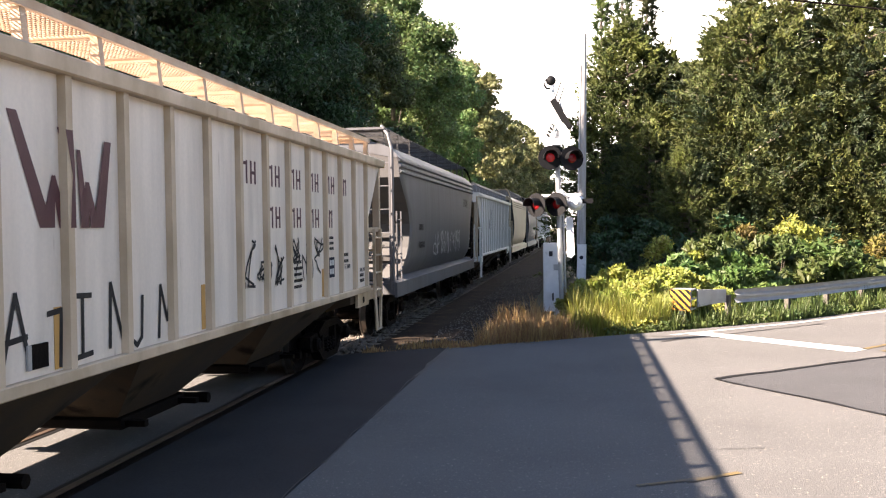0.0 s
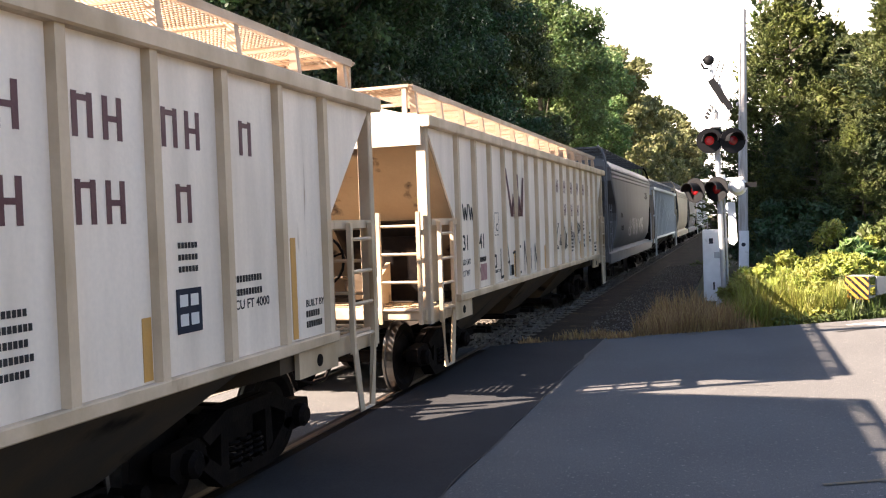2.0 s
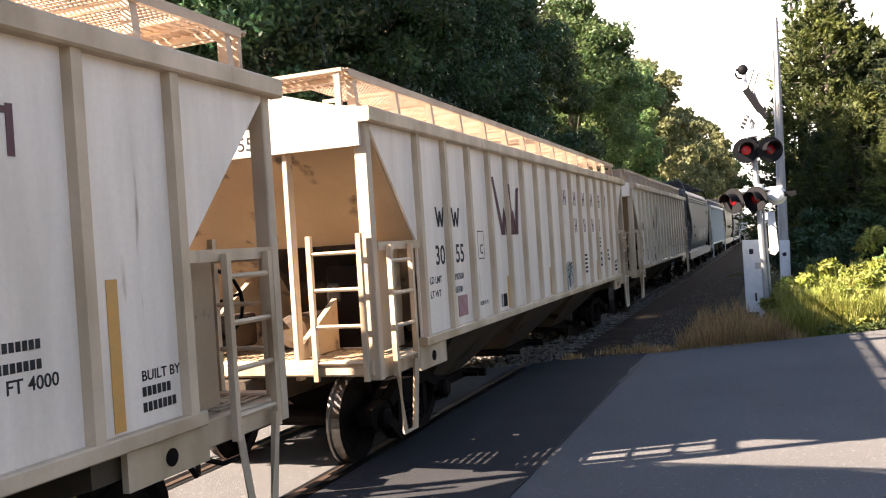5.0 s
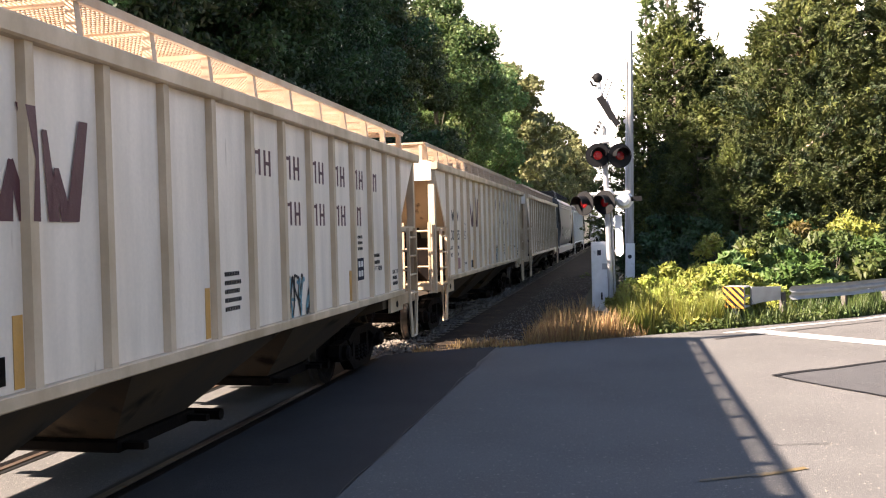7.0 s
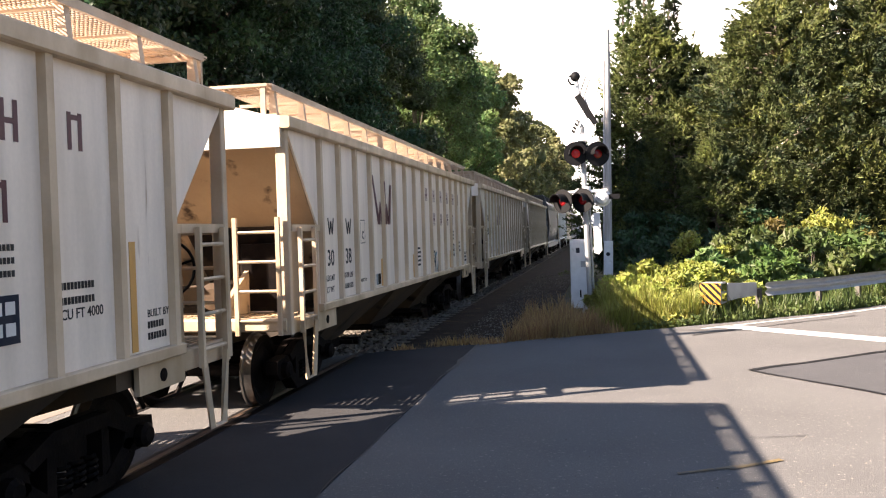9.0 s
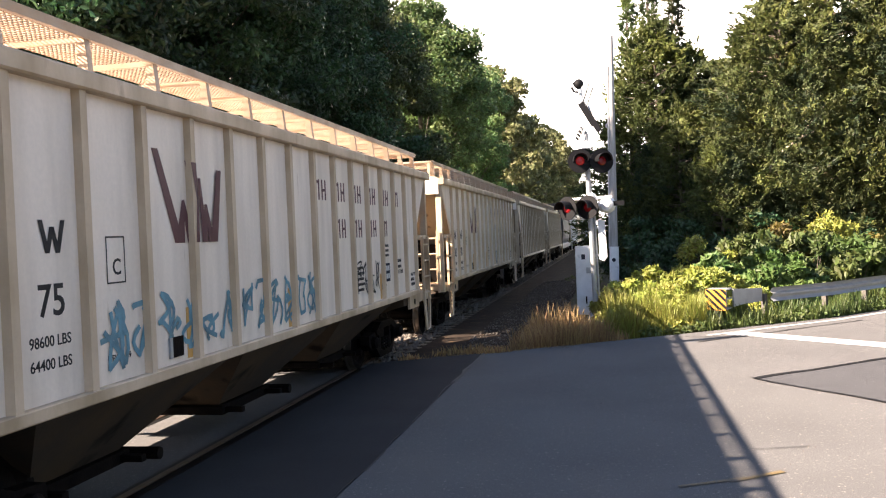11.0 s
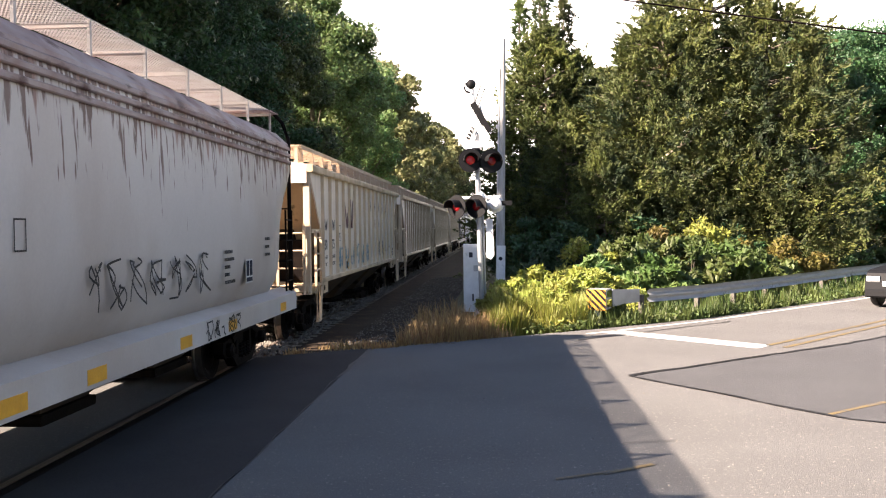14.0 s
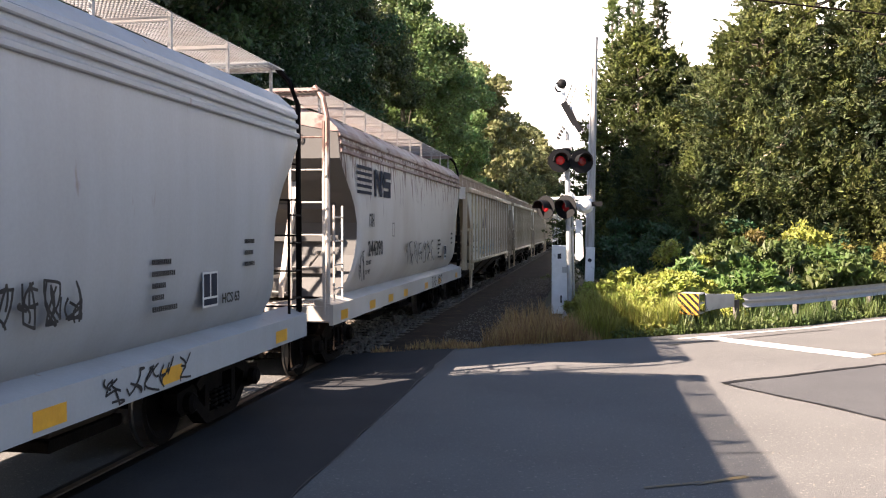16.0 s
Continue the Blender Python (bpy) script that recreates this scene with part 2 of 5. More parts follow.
WEED = mat("yellow-green weed leaves", (0.21, 0.245, 0.045), 0.6, second=(0.31, 0.30, 0.06), scale=0.9, amount=0.9, grain=8, bump=0, vary=0.35, translucent=0.35)
SUMAC = mat("bright green sumac leaves", (0.060, 0.105, 0.024), 0.6, second=(0.125, 0.155, 0.032), scale=0.9, amount=0.7, grain=8, bump=0, vary=0.3, translucent=0.3)
GOLD = mat("golden weed flowers", (0.14, 0.115, 0.020), 0.7, second=(0.111, 0.111, 0.022), scale=1.2, amount=0.7, grain=8, bump=0, vary=0.3, translucent=0.3)
STRAW = mat("dry straw grass", (0.42, 0.28, 0.12), 0.8, second=(0.26, 0.19, 0.08), scale=1.5, amount=0.8, grain=8, bump=0, vary=0.3, translucent=0.3)


HAZE = mat("bright hazy sky", (0.8, 0.8, 0.8), 1.0, grain_amount=0.0, bump=0, emit=(0.98, 1.0, 1.0, 0.23), spec=0.0)


# ---- mesh building ----
class Geo:
    """Vertices and faces of one mesh."""

    def __init__(self):
        self.v, self.f = [], []

    def add(self, verts, faces):
        k = len(self.v)
        self.v += [tuple(p) for p in verts]
        self.f += [tuple(i + k for i in q) for q in faces]
        return self

    def box(self, x0, x1, y0, y1, z0, z1, c=0.0):
        """A box; c is the width of its bevel along the longest side."""
        if c <= 0:
            return self.add([(x, y, z) for z in (z0, z1) for y in (y0, y1) for x in (x0, x1)],
                            [(0, 2, 3, 1), (4, 5, 7, 6), (0, 1, 5, 4), (2, 6, 7, 3), (0, 4, 6, 2), (1, 3, 7, 5)])
        d = (x1 - x0, y1 - y0, z1 - z0)
        a = d.index(max(d))
        lo, hi = (x0, y0, z0), (x1, y1, z1)
        u, w = [i for i in range(3) if i != a]
        if a == 1:
            u, w = w, u
        p = [(lo[u] + c, lo[w]), (hi[u] - c, lo[w]), (hi[u], lo[w] + c), (hi[u], hi[w] - c), (hi[u] - c, hi[w]), (lo[u] + c, hi[w]), (lo[u], hi[w] - c), (lo[u], lo[w] + c)]
        return self.prism(p, a, lo[a], hi[a], (u, w))

    def prism(self, poly, axis, a, b, uw=None):
        """A polygon pushed along an axis from a to b."""
        u, w = uw or [i for i in range(3) if i != axis]
        pts = []
        for s in (a, b):
            for p in poly:
                q = [0, 0, 0]
                q[axis], q[u], q[w] = s, p[0], p[1]
                pts.append(q)
        n = len(poly)
        return self.add(pts, [tuple(reversed(range(n))), tuple(range(n, 2 * n))] + [(i, (i + 1) % n, n + (i + 1) % n, n + i) for i in range(n)])

    def tube(self, pts, r, n=6, r2=None):
        """A round bar along points, narrowing to r2."""
        pts = [Vector(p) for p in pts]
        rings = []
        for i, p in enumerate(pts):
            d = (pts[min(i + 1, len(pts) - 1)] - pts[max(i - 1, 0)]).normalized()
            s = d.orthogonal().normalized() if abs(d.z) > 0.99 else d.cross(Vector((0, 0, 1))).normalized()
            t = d.cross(s)
            k = r if r2 is None else r + (r2 - r) * i / (len(pts) - 1)
            rings.append([p + (s * math.cos(2 * math.pi * j / n) + t * math.sin(2 * math.pi * j / n)) * k for j in range(n)])
        faces = [(i * n + j, i * n + (j + 1) % n, (i + 1) * n + (j + 1) % n, (i + 1) * n + j) for i in range(len(pts) - 1) for j in range(n)]
        faces += [tuple(reversed(range(n))), tuple(range((len(pts) - 1) * n, len(pts) * n))]
        return self.add([q for ring in rings for q in ring], faces)

    def lathe(self, prof, axis, centre, n=20):
        """Rings (distance along axis, radius) turned about an axis through centre."""
        u, w = [i for i in range(3) if i != axis]
        pts = []
        for a, r in prof:
            for j in range(n):
                q = list(centre)
                q[axis] += a
                q[u] += r * math.cos(2 * math.pi * j / n)
                q[w] += r * math.sin(2 * math.pi * j / n)
                pts.append(q)
        faces = [(i * n + j, i * n + (j + 1) % n, (i + 1) * n + (j + 1) % n, (i + 1) * n + j) for i in range(len(prof) - 1) for j in range(n)]
        faces += [tuple(range(n)), tuple(range((len(prof) - 1) * n, len(prof) * n))]
        return self.add(pts, faces)

    def mesh(self, name, material):
        me = bpy.data.meshes.new(name)
        me.from_pydata(self.v, [], self.f)
        bm = bmesh.new()
        bm.from_mesh(me)
        bmesh.ops.recalc_face_normals(bm, faces=bm.faces)
        bm.to_mesh(me)
        bm.free()
        me.materials.append(material)
        return me


def part(name, geo, material, parent=None, label="", at=None):
    ob = new(name, geo if isinstance(geo, bpy.types.Mesh) else geo.mesh(name, material))
    ob.parent = parent
    if at is not None:
        ob.matrix_basis = at
    return tagged(ob, label) if label else ob


def thing(name, label, category, group="", at=None):
    ob = new(name)
    ob.empty_display_size = 0.3
    if at is not None:
        ob.matrix_basis = at
    return tagged(ob, label, category, group)


def smooth(ob):
    for p in ob.data.polygons:
        p.use_smooth = True
    return ob


# ---- rolling stock ----
TRACK_X, SPEED = -5.12, 4.5
MESHES = {}


def shared(key, make):
    if key not in MESHES:
        MESHES[key] = make()
    return MESHES[key]


def sided(y, z, x):
    """A pose for flat work on a car's side: its x runs along the car, its y up."""
    return Matrix(((0, 0, 1, x), (1, 0, 0, y), (0, 1, 0, z), (0, 0, 0, 1)))


def lettering(text, size, y, z, x, material, car, spacing=1.0, name="lettering"):
    cu = bpy.data.curves.new("text", "FONT")
    cu.body, cu.size, cu.space_character, cu.extrude, cu.offset = text, size / 0.7, spacing, 0.001, size * 0.018
    cu.resolution_u = 3
    ob = new("text", cu)
    bpy.context.view_layer.update()
    me = bpy.data.meshes.new_from_object(ob.evaluated_get(bpy.context.evaluated_depsgraph_get()))
    bpy.data.objects.remove(ob)
    bpy.data.curves.remove(cu)
    me.materials.clear()
    me.materials.append(material)
    return part(name, me, material, car, at=sided(y, z, x))


def strokes(lines, width):
    """Flat ribbons along lines in the plane."""
    g = Geo()
    for k, pts in enumerate(lines):
        for (ax, ay), (bx, by) in zip(pts, pts[1:]):
            d = Vector((bx - ax, by - ay))
            if d.length < 1e-4:
                continue
            d.normalize()
            nx, ny = -d.y * width / 2, d.x * width / 2
            ex, ey = d.x * width * 0.3, d.y * width * 0.3
            top = 0.001 + 0.00005 * (len(g.f) % 40)
            g.add([(ax + nx - ex, ay + ny - ey, top), (ax - nx - ex, ay - ny - ey, top), (bx - nx + ex, by - ny + ey, top), (bx + nx + ex, by + ny + ey, top)], [(0, 1, 2, 3)])
    return g


def scribble(seed, letters, w, h):
    """A spray-can tag: loose looping strokes, letter by letter."""
    rnd = random.Random(seed)
    out = []
    for i in range(letters):
        x0 = i * w
        for _ in range(rnd.choice((2, 3, 3))):
            n = rnd.choice((2, 3, 4))
            pts = [(x0 + rnd.uniform(0, w * 0.85), rnd.choice((0, h * 0.5, h)) + rnd.uniform(-0.12, 0.12) * h) for _ in range(n + 1)]
            fine = []
            for a, b in zip(pts, pts[1:]):
                bend = rnd.uniform(-0.25, 0.25) * w
                for q in range(5):
                    s = q / 4
                    fine.append((a[0] + (b[0] - a[0]) * s + bend * math.sin(math.pi * s), a[1] + (b[1] - a[1]) * s))
            out.append(fine)
    return out


def bars(rows, size, w, gap):
    """Rows of small bars, in place of writing that cannot be read."""
    g = Geo()
    for i, n in enumerate(rows):
        for j in range(n):
            g.box(j * w * 1.35, j * w * 1.35 + w, -i * gap, -i * gap + size, 0, 0.002)
    return g


def emblem(car, y, z, w, h, material):
    """The double zigzag of the side, stroke by stroke; the middle one runs over a rib."""
    legs = (((-0.01, 1), (0.075, 1), (0.38, 0), (0.26, 0)), ((0.27, 0), (0.38, 0.48), (0.41, 0.46), (0.40, 0)), ((0.37, 0.46), (0.41, 0.48), (0.54, 0), (0.44, 0)), ((0.435, 0.92), (0.525, 0.90), (0.60, 0.52), (0.55, 0.46)),
            ((0.55, 0.48), (0.60, 0.53), (0.60, 0), (0.49, 0)), ((0.625, 0.74), (0.665, 0.74), (0.75, 0), (0.66, 0)), ((0.68, 0), (0.71, 0.44), (0.74, 0.44), (0.745, 0)), ((0.71, 0.44), (0.75, 0.44), (0.86, 0), (0.76, 0)),
            ((0.93, 0.86), (1.01, 0.86), (0.91, 0), (0.79, 0)))
    for i, leg in enumerate(legs):
        g = Geo().add([(x * w, z * h, 0.002) for x, z in leg], [(0, 1, 2, 3)])
        part("emblem_stroke", g, material, car, at=sided(y - w / 2, z, SIDE + 0.0012 * i))
    over = ((0.455, 0.90), (0.53, 0.90), (0.545, 0.55), (0.545, 0), (0.49, 0), (0.52, 0.48))
    part("emblem_stroke", Geo().add([(x * w, z2 * h, 0.002) for x, z2 in over], [(0, 1, 2, 5), (5, 2, 3, 4)]), material, car, at=sided(y - w / 2, z, HW - 0.004))


def small_w(w, h):
    t = 0.2 * w
    g = Geo()
    for x0, z0, x1, z1 in ((0, h, 0.27, 0), (0.27, 0, 0.5, h * 0.8), (0.5, h * 0.8, 0.73, 0), (0.73, 0, 1, h)):
        g.add([(x0 * w - t / 2, z0, 0.002), (x0 * w + t / 2, z0, 0.002), (x1 * w + t / 2, z1, 0.002), (x1 * w - t / 2, z1, 0.002)], [(0, 1, 2, 3)])
    return g


def glyphs(n, w, h):
    """Plain two-stroke blocks that stand for the letters of a name."""
    g = Geo()
    t = 0.27 * w
    for i in range(n):
        x = i * w * 1.5
        g.box(x, x + t, 0, h, 0, 0.002)
        g.box(x + w - t, x + w, 0, h, 0, 0.002)
        g.box(x + t, x + w - t, h * (0.42 if i % 2 else 0.8), h * (0.56 if i % 2 else 0.94), 0, 0.002)
    return g


def grating(x0, x1, y0, y1, z, cross=0.06):
    """An open steel walkway of bars."""
    g = Geo()
    for k in range(20):
        x = x0 + (x1 - x0) * k / 19
        g.box(x - 0.0025, x + 0.0025, y0, y1, z - 0.011, z)
    n = int((y1 - y0) / cross)
    for k in range(n + 1):
        y = y0 + (y1 - y0) * k / n
        g.box(x0, x1, y - 0.005, y + 0.005, z - 0.010, z - 0.002)
    return g


def cross_grating(x0, x1, y0, y1, z):
    g = Geo()
    for k in range(4):
        y = y0 + (y1 - y0) * k / 3
        g.box(x0, x1, y - 0.012, y + 0.012, z - 0.035, z)
    n = int((x1 - x0) / 0.085)
    for k in range(n + 1):
        x = x0 + (x1 - x0) * k / n
        g.box(x - 0.022, x + 0.022, y0, y1, z - 0.022, z - 0.004)
    return g


def wheelset_mesh():
    r = 0.45
    g = Geo()
    for s in (-1, 1):
        prof = [(-0.02, 0.10), (-0.02, 0.30), (-0.065, 0.36), (-0.068, r + 0.025), (-0.04, r + 0.025), (-0.03, r), (0.065, r - 0.006), (0.068, 0.37), (0.03, 0.30), (0.06, 0.13), (0.06, 0.09)]
        g.lathe([(a * s, q) for a, q in prof], 0, (0.752 * s, 0, 0), 28)
    g.lathe([(-1.0, 0.075), (-0.8, 0.085), (0.8, 0.085), (1.0, 0.075)], 0, (0, 0, 0), 10)
    for s in (-1, 1):
        for k in range(3):
            a = 2 * math.pi * k / 3
            g.box(s * 1.0 - 0.01, s * 1.0 + 0.02, 0.05 * math.cos(a) - 0.012, 0.05 * math.cos(a) + 0.012, 0.05 * math.sin(a) - 0.012, 0.05 * math.sin(a) + 0.012)
    me = g.mesh("wheelset", GREASE)
    me.materials.append(TREAD)
    for p in me.polygons:
        c = p.center
        if 0.437 < math.hypot(c.y, c.z) and 0.66 < abs(c.x) < 0.84:
            p.material_index = 1
    return me


def truck(car, y):
    """A two-axle truck with cast side frames under a car."""
    g = Geo()
    g.box(-1.0, 1.0, -0.2, 0.2, 0.42, 0.66, 0.04)
    g.lathe([(0, 0.2), (0.22, 0.2)], 2, (0, 0, 0.62), 14)
    for s in (-1, 1):
        g.box(-0.9, 0.9, s * 0.33 - 0.05, s * 0.33 + 0.05, 0.28, 0.42, 0.02)
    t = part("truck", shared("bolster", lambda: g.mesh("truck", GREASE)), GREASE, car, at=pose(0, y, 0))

    def frame_mesh():
        q = Geo()
        for sx in (-0.06, 0.06):
            q.prism([(-0.72, 0.62), (-0.38, 0.76), (0.38, 0.76), (0.72, 0.62), (0.62, 0.53), (0.34, 0.64), (-0.34, 0.64), (-0.62, 0.53)], 0, sx - 0.05, sx + 0.05)
        q.prism([(-0.80, 0.44), (-0.40, 0.13), (0.40, 0.13), (0.80, 0.44), (0.66, 0.47), (0.34, 0.25), (-0.34, 0.25), (-0.66, 0.47)], 0, -0.08, 0.08)
        for s in (-1, 1):
            q.prism([(s * 0.30, 0.22), (s * 0.42, 0.22), (s * 0.40, 0.66), (s * 0.30, 0.66)], 0, -0.07, 0.07)
            q.prism([(s * 0.60, 0.40), (s * 0.74, 0.33), (s * 1.0, 0.33), (s * 1.10, 0.42), (s * 1.08, 0.58), (s * 0.66, 0.62)], 0, -0.08, 0.08)
            q.lathe([(0, 0.11), (0.12, 0.11), (0.15, 0.07)], 0, (0.03, s * 0.87, 0.45), 12)
        return q.mesh("side_frame", GREASE)

    def spring_mesh():
        q = Geo()
        for k in range(3):
            yy = (k - 1) * 0.17
            pts = [(0.06 * math.cos(a), yy + 0.06 * math.sin(a), 0.25 + 0.2 * a / (8 * math.pi)) for a in np.linspace(0, 8 * math.pi, 40)]
            q.tube(pts, 0.018, 5)
        return q.mesh("spring_nest", GREASE)

    for s in (-1, 1):
        part("side_frame", shared("side_frame", frame_mesh), GREASE, t, at=pose(s * 1.0, 0, 0, 0, 0, 0 if s > 0 else 180))
        part("spring_nest", shared("springs", spring_mesh), GREASE, t, at=pose(s * 1.03, 0, 0))
    for s in (-1, 1):
        part("wheelset", shared("wheelset", wheelset_mesh), GREASE, t, at=pose(0, s * 0.87, 0.45))
    return t


def coupler(car, s, y):
    g = Geo()
    g.box(-0.09, 0.09, s * y, s * (y + 0.5), 0.74, 0.94) if s > 0 else g.box(-0.09, 0.09, -y - 0.5, -y, 0.74, 0.94)
    g.prism([(-0.16, s * (y + 0.38)), (0.14, s * (y + 0.40)), (0.17, s * (y + 0.62)), (0.06, s * (y + 0.60)), (0.03, s * (y + 0.50)), (-0.10, s * (y + 0.62)), (-0.17, s * (y + 0.60))], 2, 0.70, 0.99)
    part("coupler", g, GREASE, car)
    h = Geo()
    pts = [(0.32, s * (y + 0.05), 0.85), (0.36, s * (y + 0.25), 0.62), (0.33, s * (y + 0.45), 0.40), (0.22, s * (y + 0.62), 0.36), (0.1, s * (y + 0.78), 0.44)]
    h.tube(pts, 0.026, 6)
    part("air_hose", h, GREASE, car)


def ladder(car, foot, head, across, rungs, material, name="ladder", r=0.02, stile=0.024):
    """Two stiles from foot to head, set apart by the vector across, with rungs."""
    a, b, c = Vector(foot), Vector(head), Vector(across)
    g = Geo()
    for o in (Vector(), c):
        d = (stile, stile)
        g.box(min((a + o).x, (b + o).x) - d[0], max((a + o).x, (b + o).x) + d[0], min((a + o).y, (b + o).y) - d[1], max((a + o).y, (b + o).y) + d[1], a.z, b.z)
    ob = part(name, g, material, car)
    for k in range(rungs):
        p = a + (b - a) * ((k + 0.5) / rungs)
        part("rung", Geo().tube([p - c * 0.04, p + c * 1.04], r, 6), material, ob)
    return ob


HL, HW, SILL, EAVE = 7.27, 1.60, 1.22, 3.49
RIBS = [-6.07 + k * 12.14 / 15 for k in range(16)]


def ribbed_hopper(paint, rib_paint, end_paint, grate, label):
    """A three-bay covered hopper with outside ribs. Its base is on the rails at its middle, its near side +x."""
    car = thing("covered_hopper_car", label, "freight car", "cars of the train")
    sx = HW - 0.07
    part("body", Geo().prism([(-HL + 0.07, EAVE), (-HL + 0.07, EAVE - 0.10), (-5.22, SILL + 0.02), (5.22, SILL + 0.02), (HL - 0.07, EAVE - 0.10), (HL - 0.07, EAVE)], 0, -sx + 0.02, sx - 0.02), END_SLOPE, car, "soiled sloping end sheets, warm dim light in their tan")
    for e in (-1, 1):
        part("end_band", Geo().prism([(-sx + 0.03, EAVE - 0.33), (sx - 0.03, EAVE - 0.33), (sx - 0.03, EAVE), (0.55, EAVE + 0.26), (-0.55, EAVE + 0.26), (-sx + 0.03, EAVE)], 1, *sorted((e * (HL - 0.045), e * (HL + 0.012)))), paint, car)
        ya, yb, zt = 5.22, HL - 0.07, EAVE - 0.10
        q = (2.26 - SILL) / (zt - SILL)
        ym = ya + (yb - ya) * q
        # dark sheet laid on the slope stands for the shaded opening below it
        part("lower_slope_sheet", Geo().prism([(e * (ya + 0.012), SILL + 0.02), (e * (ym + 0.012), 2.26), (e * (ym - 0.02), 2.28), (e * (ya - 0.02), SILL + 0.04)], 0, -0.25, 0.98), RECESS_DARK, car, "dark sheet for the shaded opening under the slope")
        # dark box added to fill the shaded recess behind the ladder
        part("valve_box", Geo().box(0.55, 1.25, *sorted((e * 5.95, e * 6.35)), 1.2, 2.05, 0.04), GREASE, car)
    for s in (-1, 1):
        side = Geo()
        side.prism([(-6.15, SILL), (6.15, SILL), (6.15, 2.25), (HL - 0.02, EAVE - 0.02), (-HL + 0.02, EAVE - 0.02), (-6.15, 2.25)], 0, s * (sx - 0.015), s * (sx + 0.01))
        part("side_sheet", side, paint, car)
        part("top_chord", Geo().box(min(s * (HW - 0.09), s * (HW + 0.03)), max(s * (HW - 0.09), s * (HW + 0.03)), -HL - 0.03, HL + 0.03, EAVE - 0.12, EAVE + 0.02, 0.015), rib_paint, car)
        part("side_sill", Geo().box(min(s * (sx - 0.02), s * (HW + 0.005)), max(s * (sx - 0.02), s * (HW + 0.005)), -6.18, 6.18, SILL - 0.05, SILL + 0.045, 0.01), rib_paint, car)

        def rib_mesh():
            g = Geo()
            g.prism([(-0.06, 0.0), (-0.04, 0.055), (0.04, 0.055), (0.06, 0.0)], 2, SILL + 0.045, EAVE - 0.12, (1, 0))
            g.prism([(-0.045, 0.0), (-0.045, 0.06), (0.045, 0.06), (0.045, 0.0)], 2, SILL + 0.0, SILL + 0.044, (1, 0))
            return g.mesh("rib", rib_paint)

        for y in RIBS:
            part("rib", shared("rib" + rib_paint.name, rib_mesh), rib_paint, car, at=pose(s * (sx + 0.01), y, 0, 0, 0, 0 if s > 0 else 180))
        # jacking plates, corner posts, ladders and steps
        for e in (-1, 1):
            y0, y1 = sorted((e * 5.5, e * 6.25))
            part("jacking_plate", Geo().box(min(s * 1.5, s * 1.545), max(s * 1.5, s * 1.545), y0, y1, 0.93, SILL - 0.05), rib_paint, car)
            y0, y1 = sorted((e * 6.25, e * 7.2))
            part("end_side_sill", Geo().box(min(s * 1.47, s * 1.54), max(s * 1.47, s * 1.54), y0, y1, 1.0, 1.18, 0.01), rib_paint, car)
            part("jacking_hole", Geo().lathe([(0, 0.055), (0.006, 0.055)], 0, (s * 1.545 if s > 0 else -1.551, e * 5.88, 1.04), 14), GREASE, car)
            y0, y1 = sorted((e * 7.13, e * 7.23))
            part("corner_post", Geo().box(min(s * 1.42, s * 1.55), max(s * 1.42, s * 1.55), y0, y1, 1.0, EAVE - 0.12, 0.01), end_paint, car)
            part("end_post", Geo().box(min(s * 0.65, s * 0.71), max(s * 0.65, s * 0.71), y0, y1, 1.0, EAVE - 0.3, 0.01), end_paint, car)
            part("hand_rail", Geo().box(min(s * 1.49, s * 1.56), max(s * 1.49, s * 1.56), *sorted((e * 6.1, e * 7.13)), 2.19, 2.27), rib_paint, car)
            ladder(car, (s * 1.60, e * 6.48, 1.0), (s * 1.60, e * 6.48, 2.24), (0, e * 0.5, 0), 4, rib_paint)
            ladder(car, (s * 1.44, e * 7.29, 1.0), (s * 1.44, e * 7.29, 2.36), (-s * 0.52, 0, 0), 4, rib_paint, "end_ladder")
            st = Geo().tube([(s * 1.60, e * 6.50, 1.10), (s * 1.60, e * 6.63, 0.44), (s * 1.60, e * 6.87, 0.44), (s * 1.60, e * 6.96, 1.10)], 0.032, 4)
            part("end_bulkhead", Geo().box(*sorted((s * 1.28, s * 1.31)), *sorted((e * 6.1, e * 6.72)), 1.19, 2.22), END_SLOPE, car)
            part("stirrup_step", st, rib_paint, car)
    # roof and walkways
    arch = [(-HW + 0.02, EAVE - 0.02), (-HW + 0.02, EAVE + 0.01), (-1.1, EAVE + 0.09), (-0.4, EAVE + 0.15), (0.4, EAVE + 0.15), (1.1, EAVE + 0.09), (HW - 0.02, EAVE + 0.01), (HW - 0.02, EAVE - 0.02)]
    part("roof", Geo().prism(arch, 1, -HL, HL), paint, car)
    hatch = Geo()
    hatch.box(-0.33, 0.33, -6.2, 6.2, EAVE + 0.14, EAVE + 0.30, 0.05)
    part("roof_hatch", hatch, end_paint, car)
    top = EAVE + 0.40
    for s in (-1, 1):
        a, b = sorted((s * 0.62, s * 1.36))
        wk = part("running_board", grating(a, b, -HL + 0.1, HL - 0.1, top), grate, car, "open grating walkway above the roof")
        a, b = sorted((s * 1.345, s * 1.385))
        part("board_edge", Geo().box(a, b, -HL + 0.1, HL - 0.1, top - 0.06, top + 0.012), grate, wk)
        for k in range(15):
            y = -HL + 0.25 + k * (2 * HL - 0.5) / 14
            part("board_bracket", shared("bracket%d%s" % (s, grate.name), lambda: Geo().prism([(s * 1.36, top - 0.04), (s * 1.40, EAVE), (s * 1.30, EAVE), (s * 1.30, top - 0.04)], 1, -0.035, 0.035).mesh("board_bracket", grate)), grate, wk, at=pose(0, y, 0))
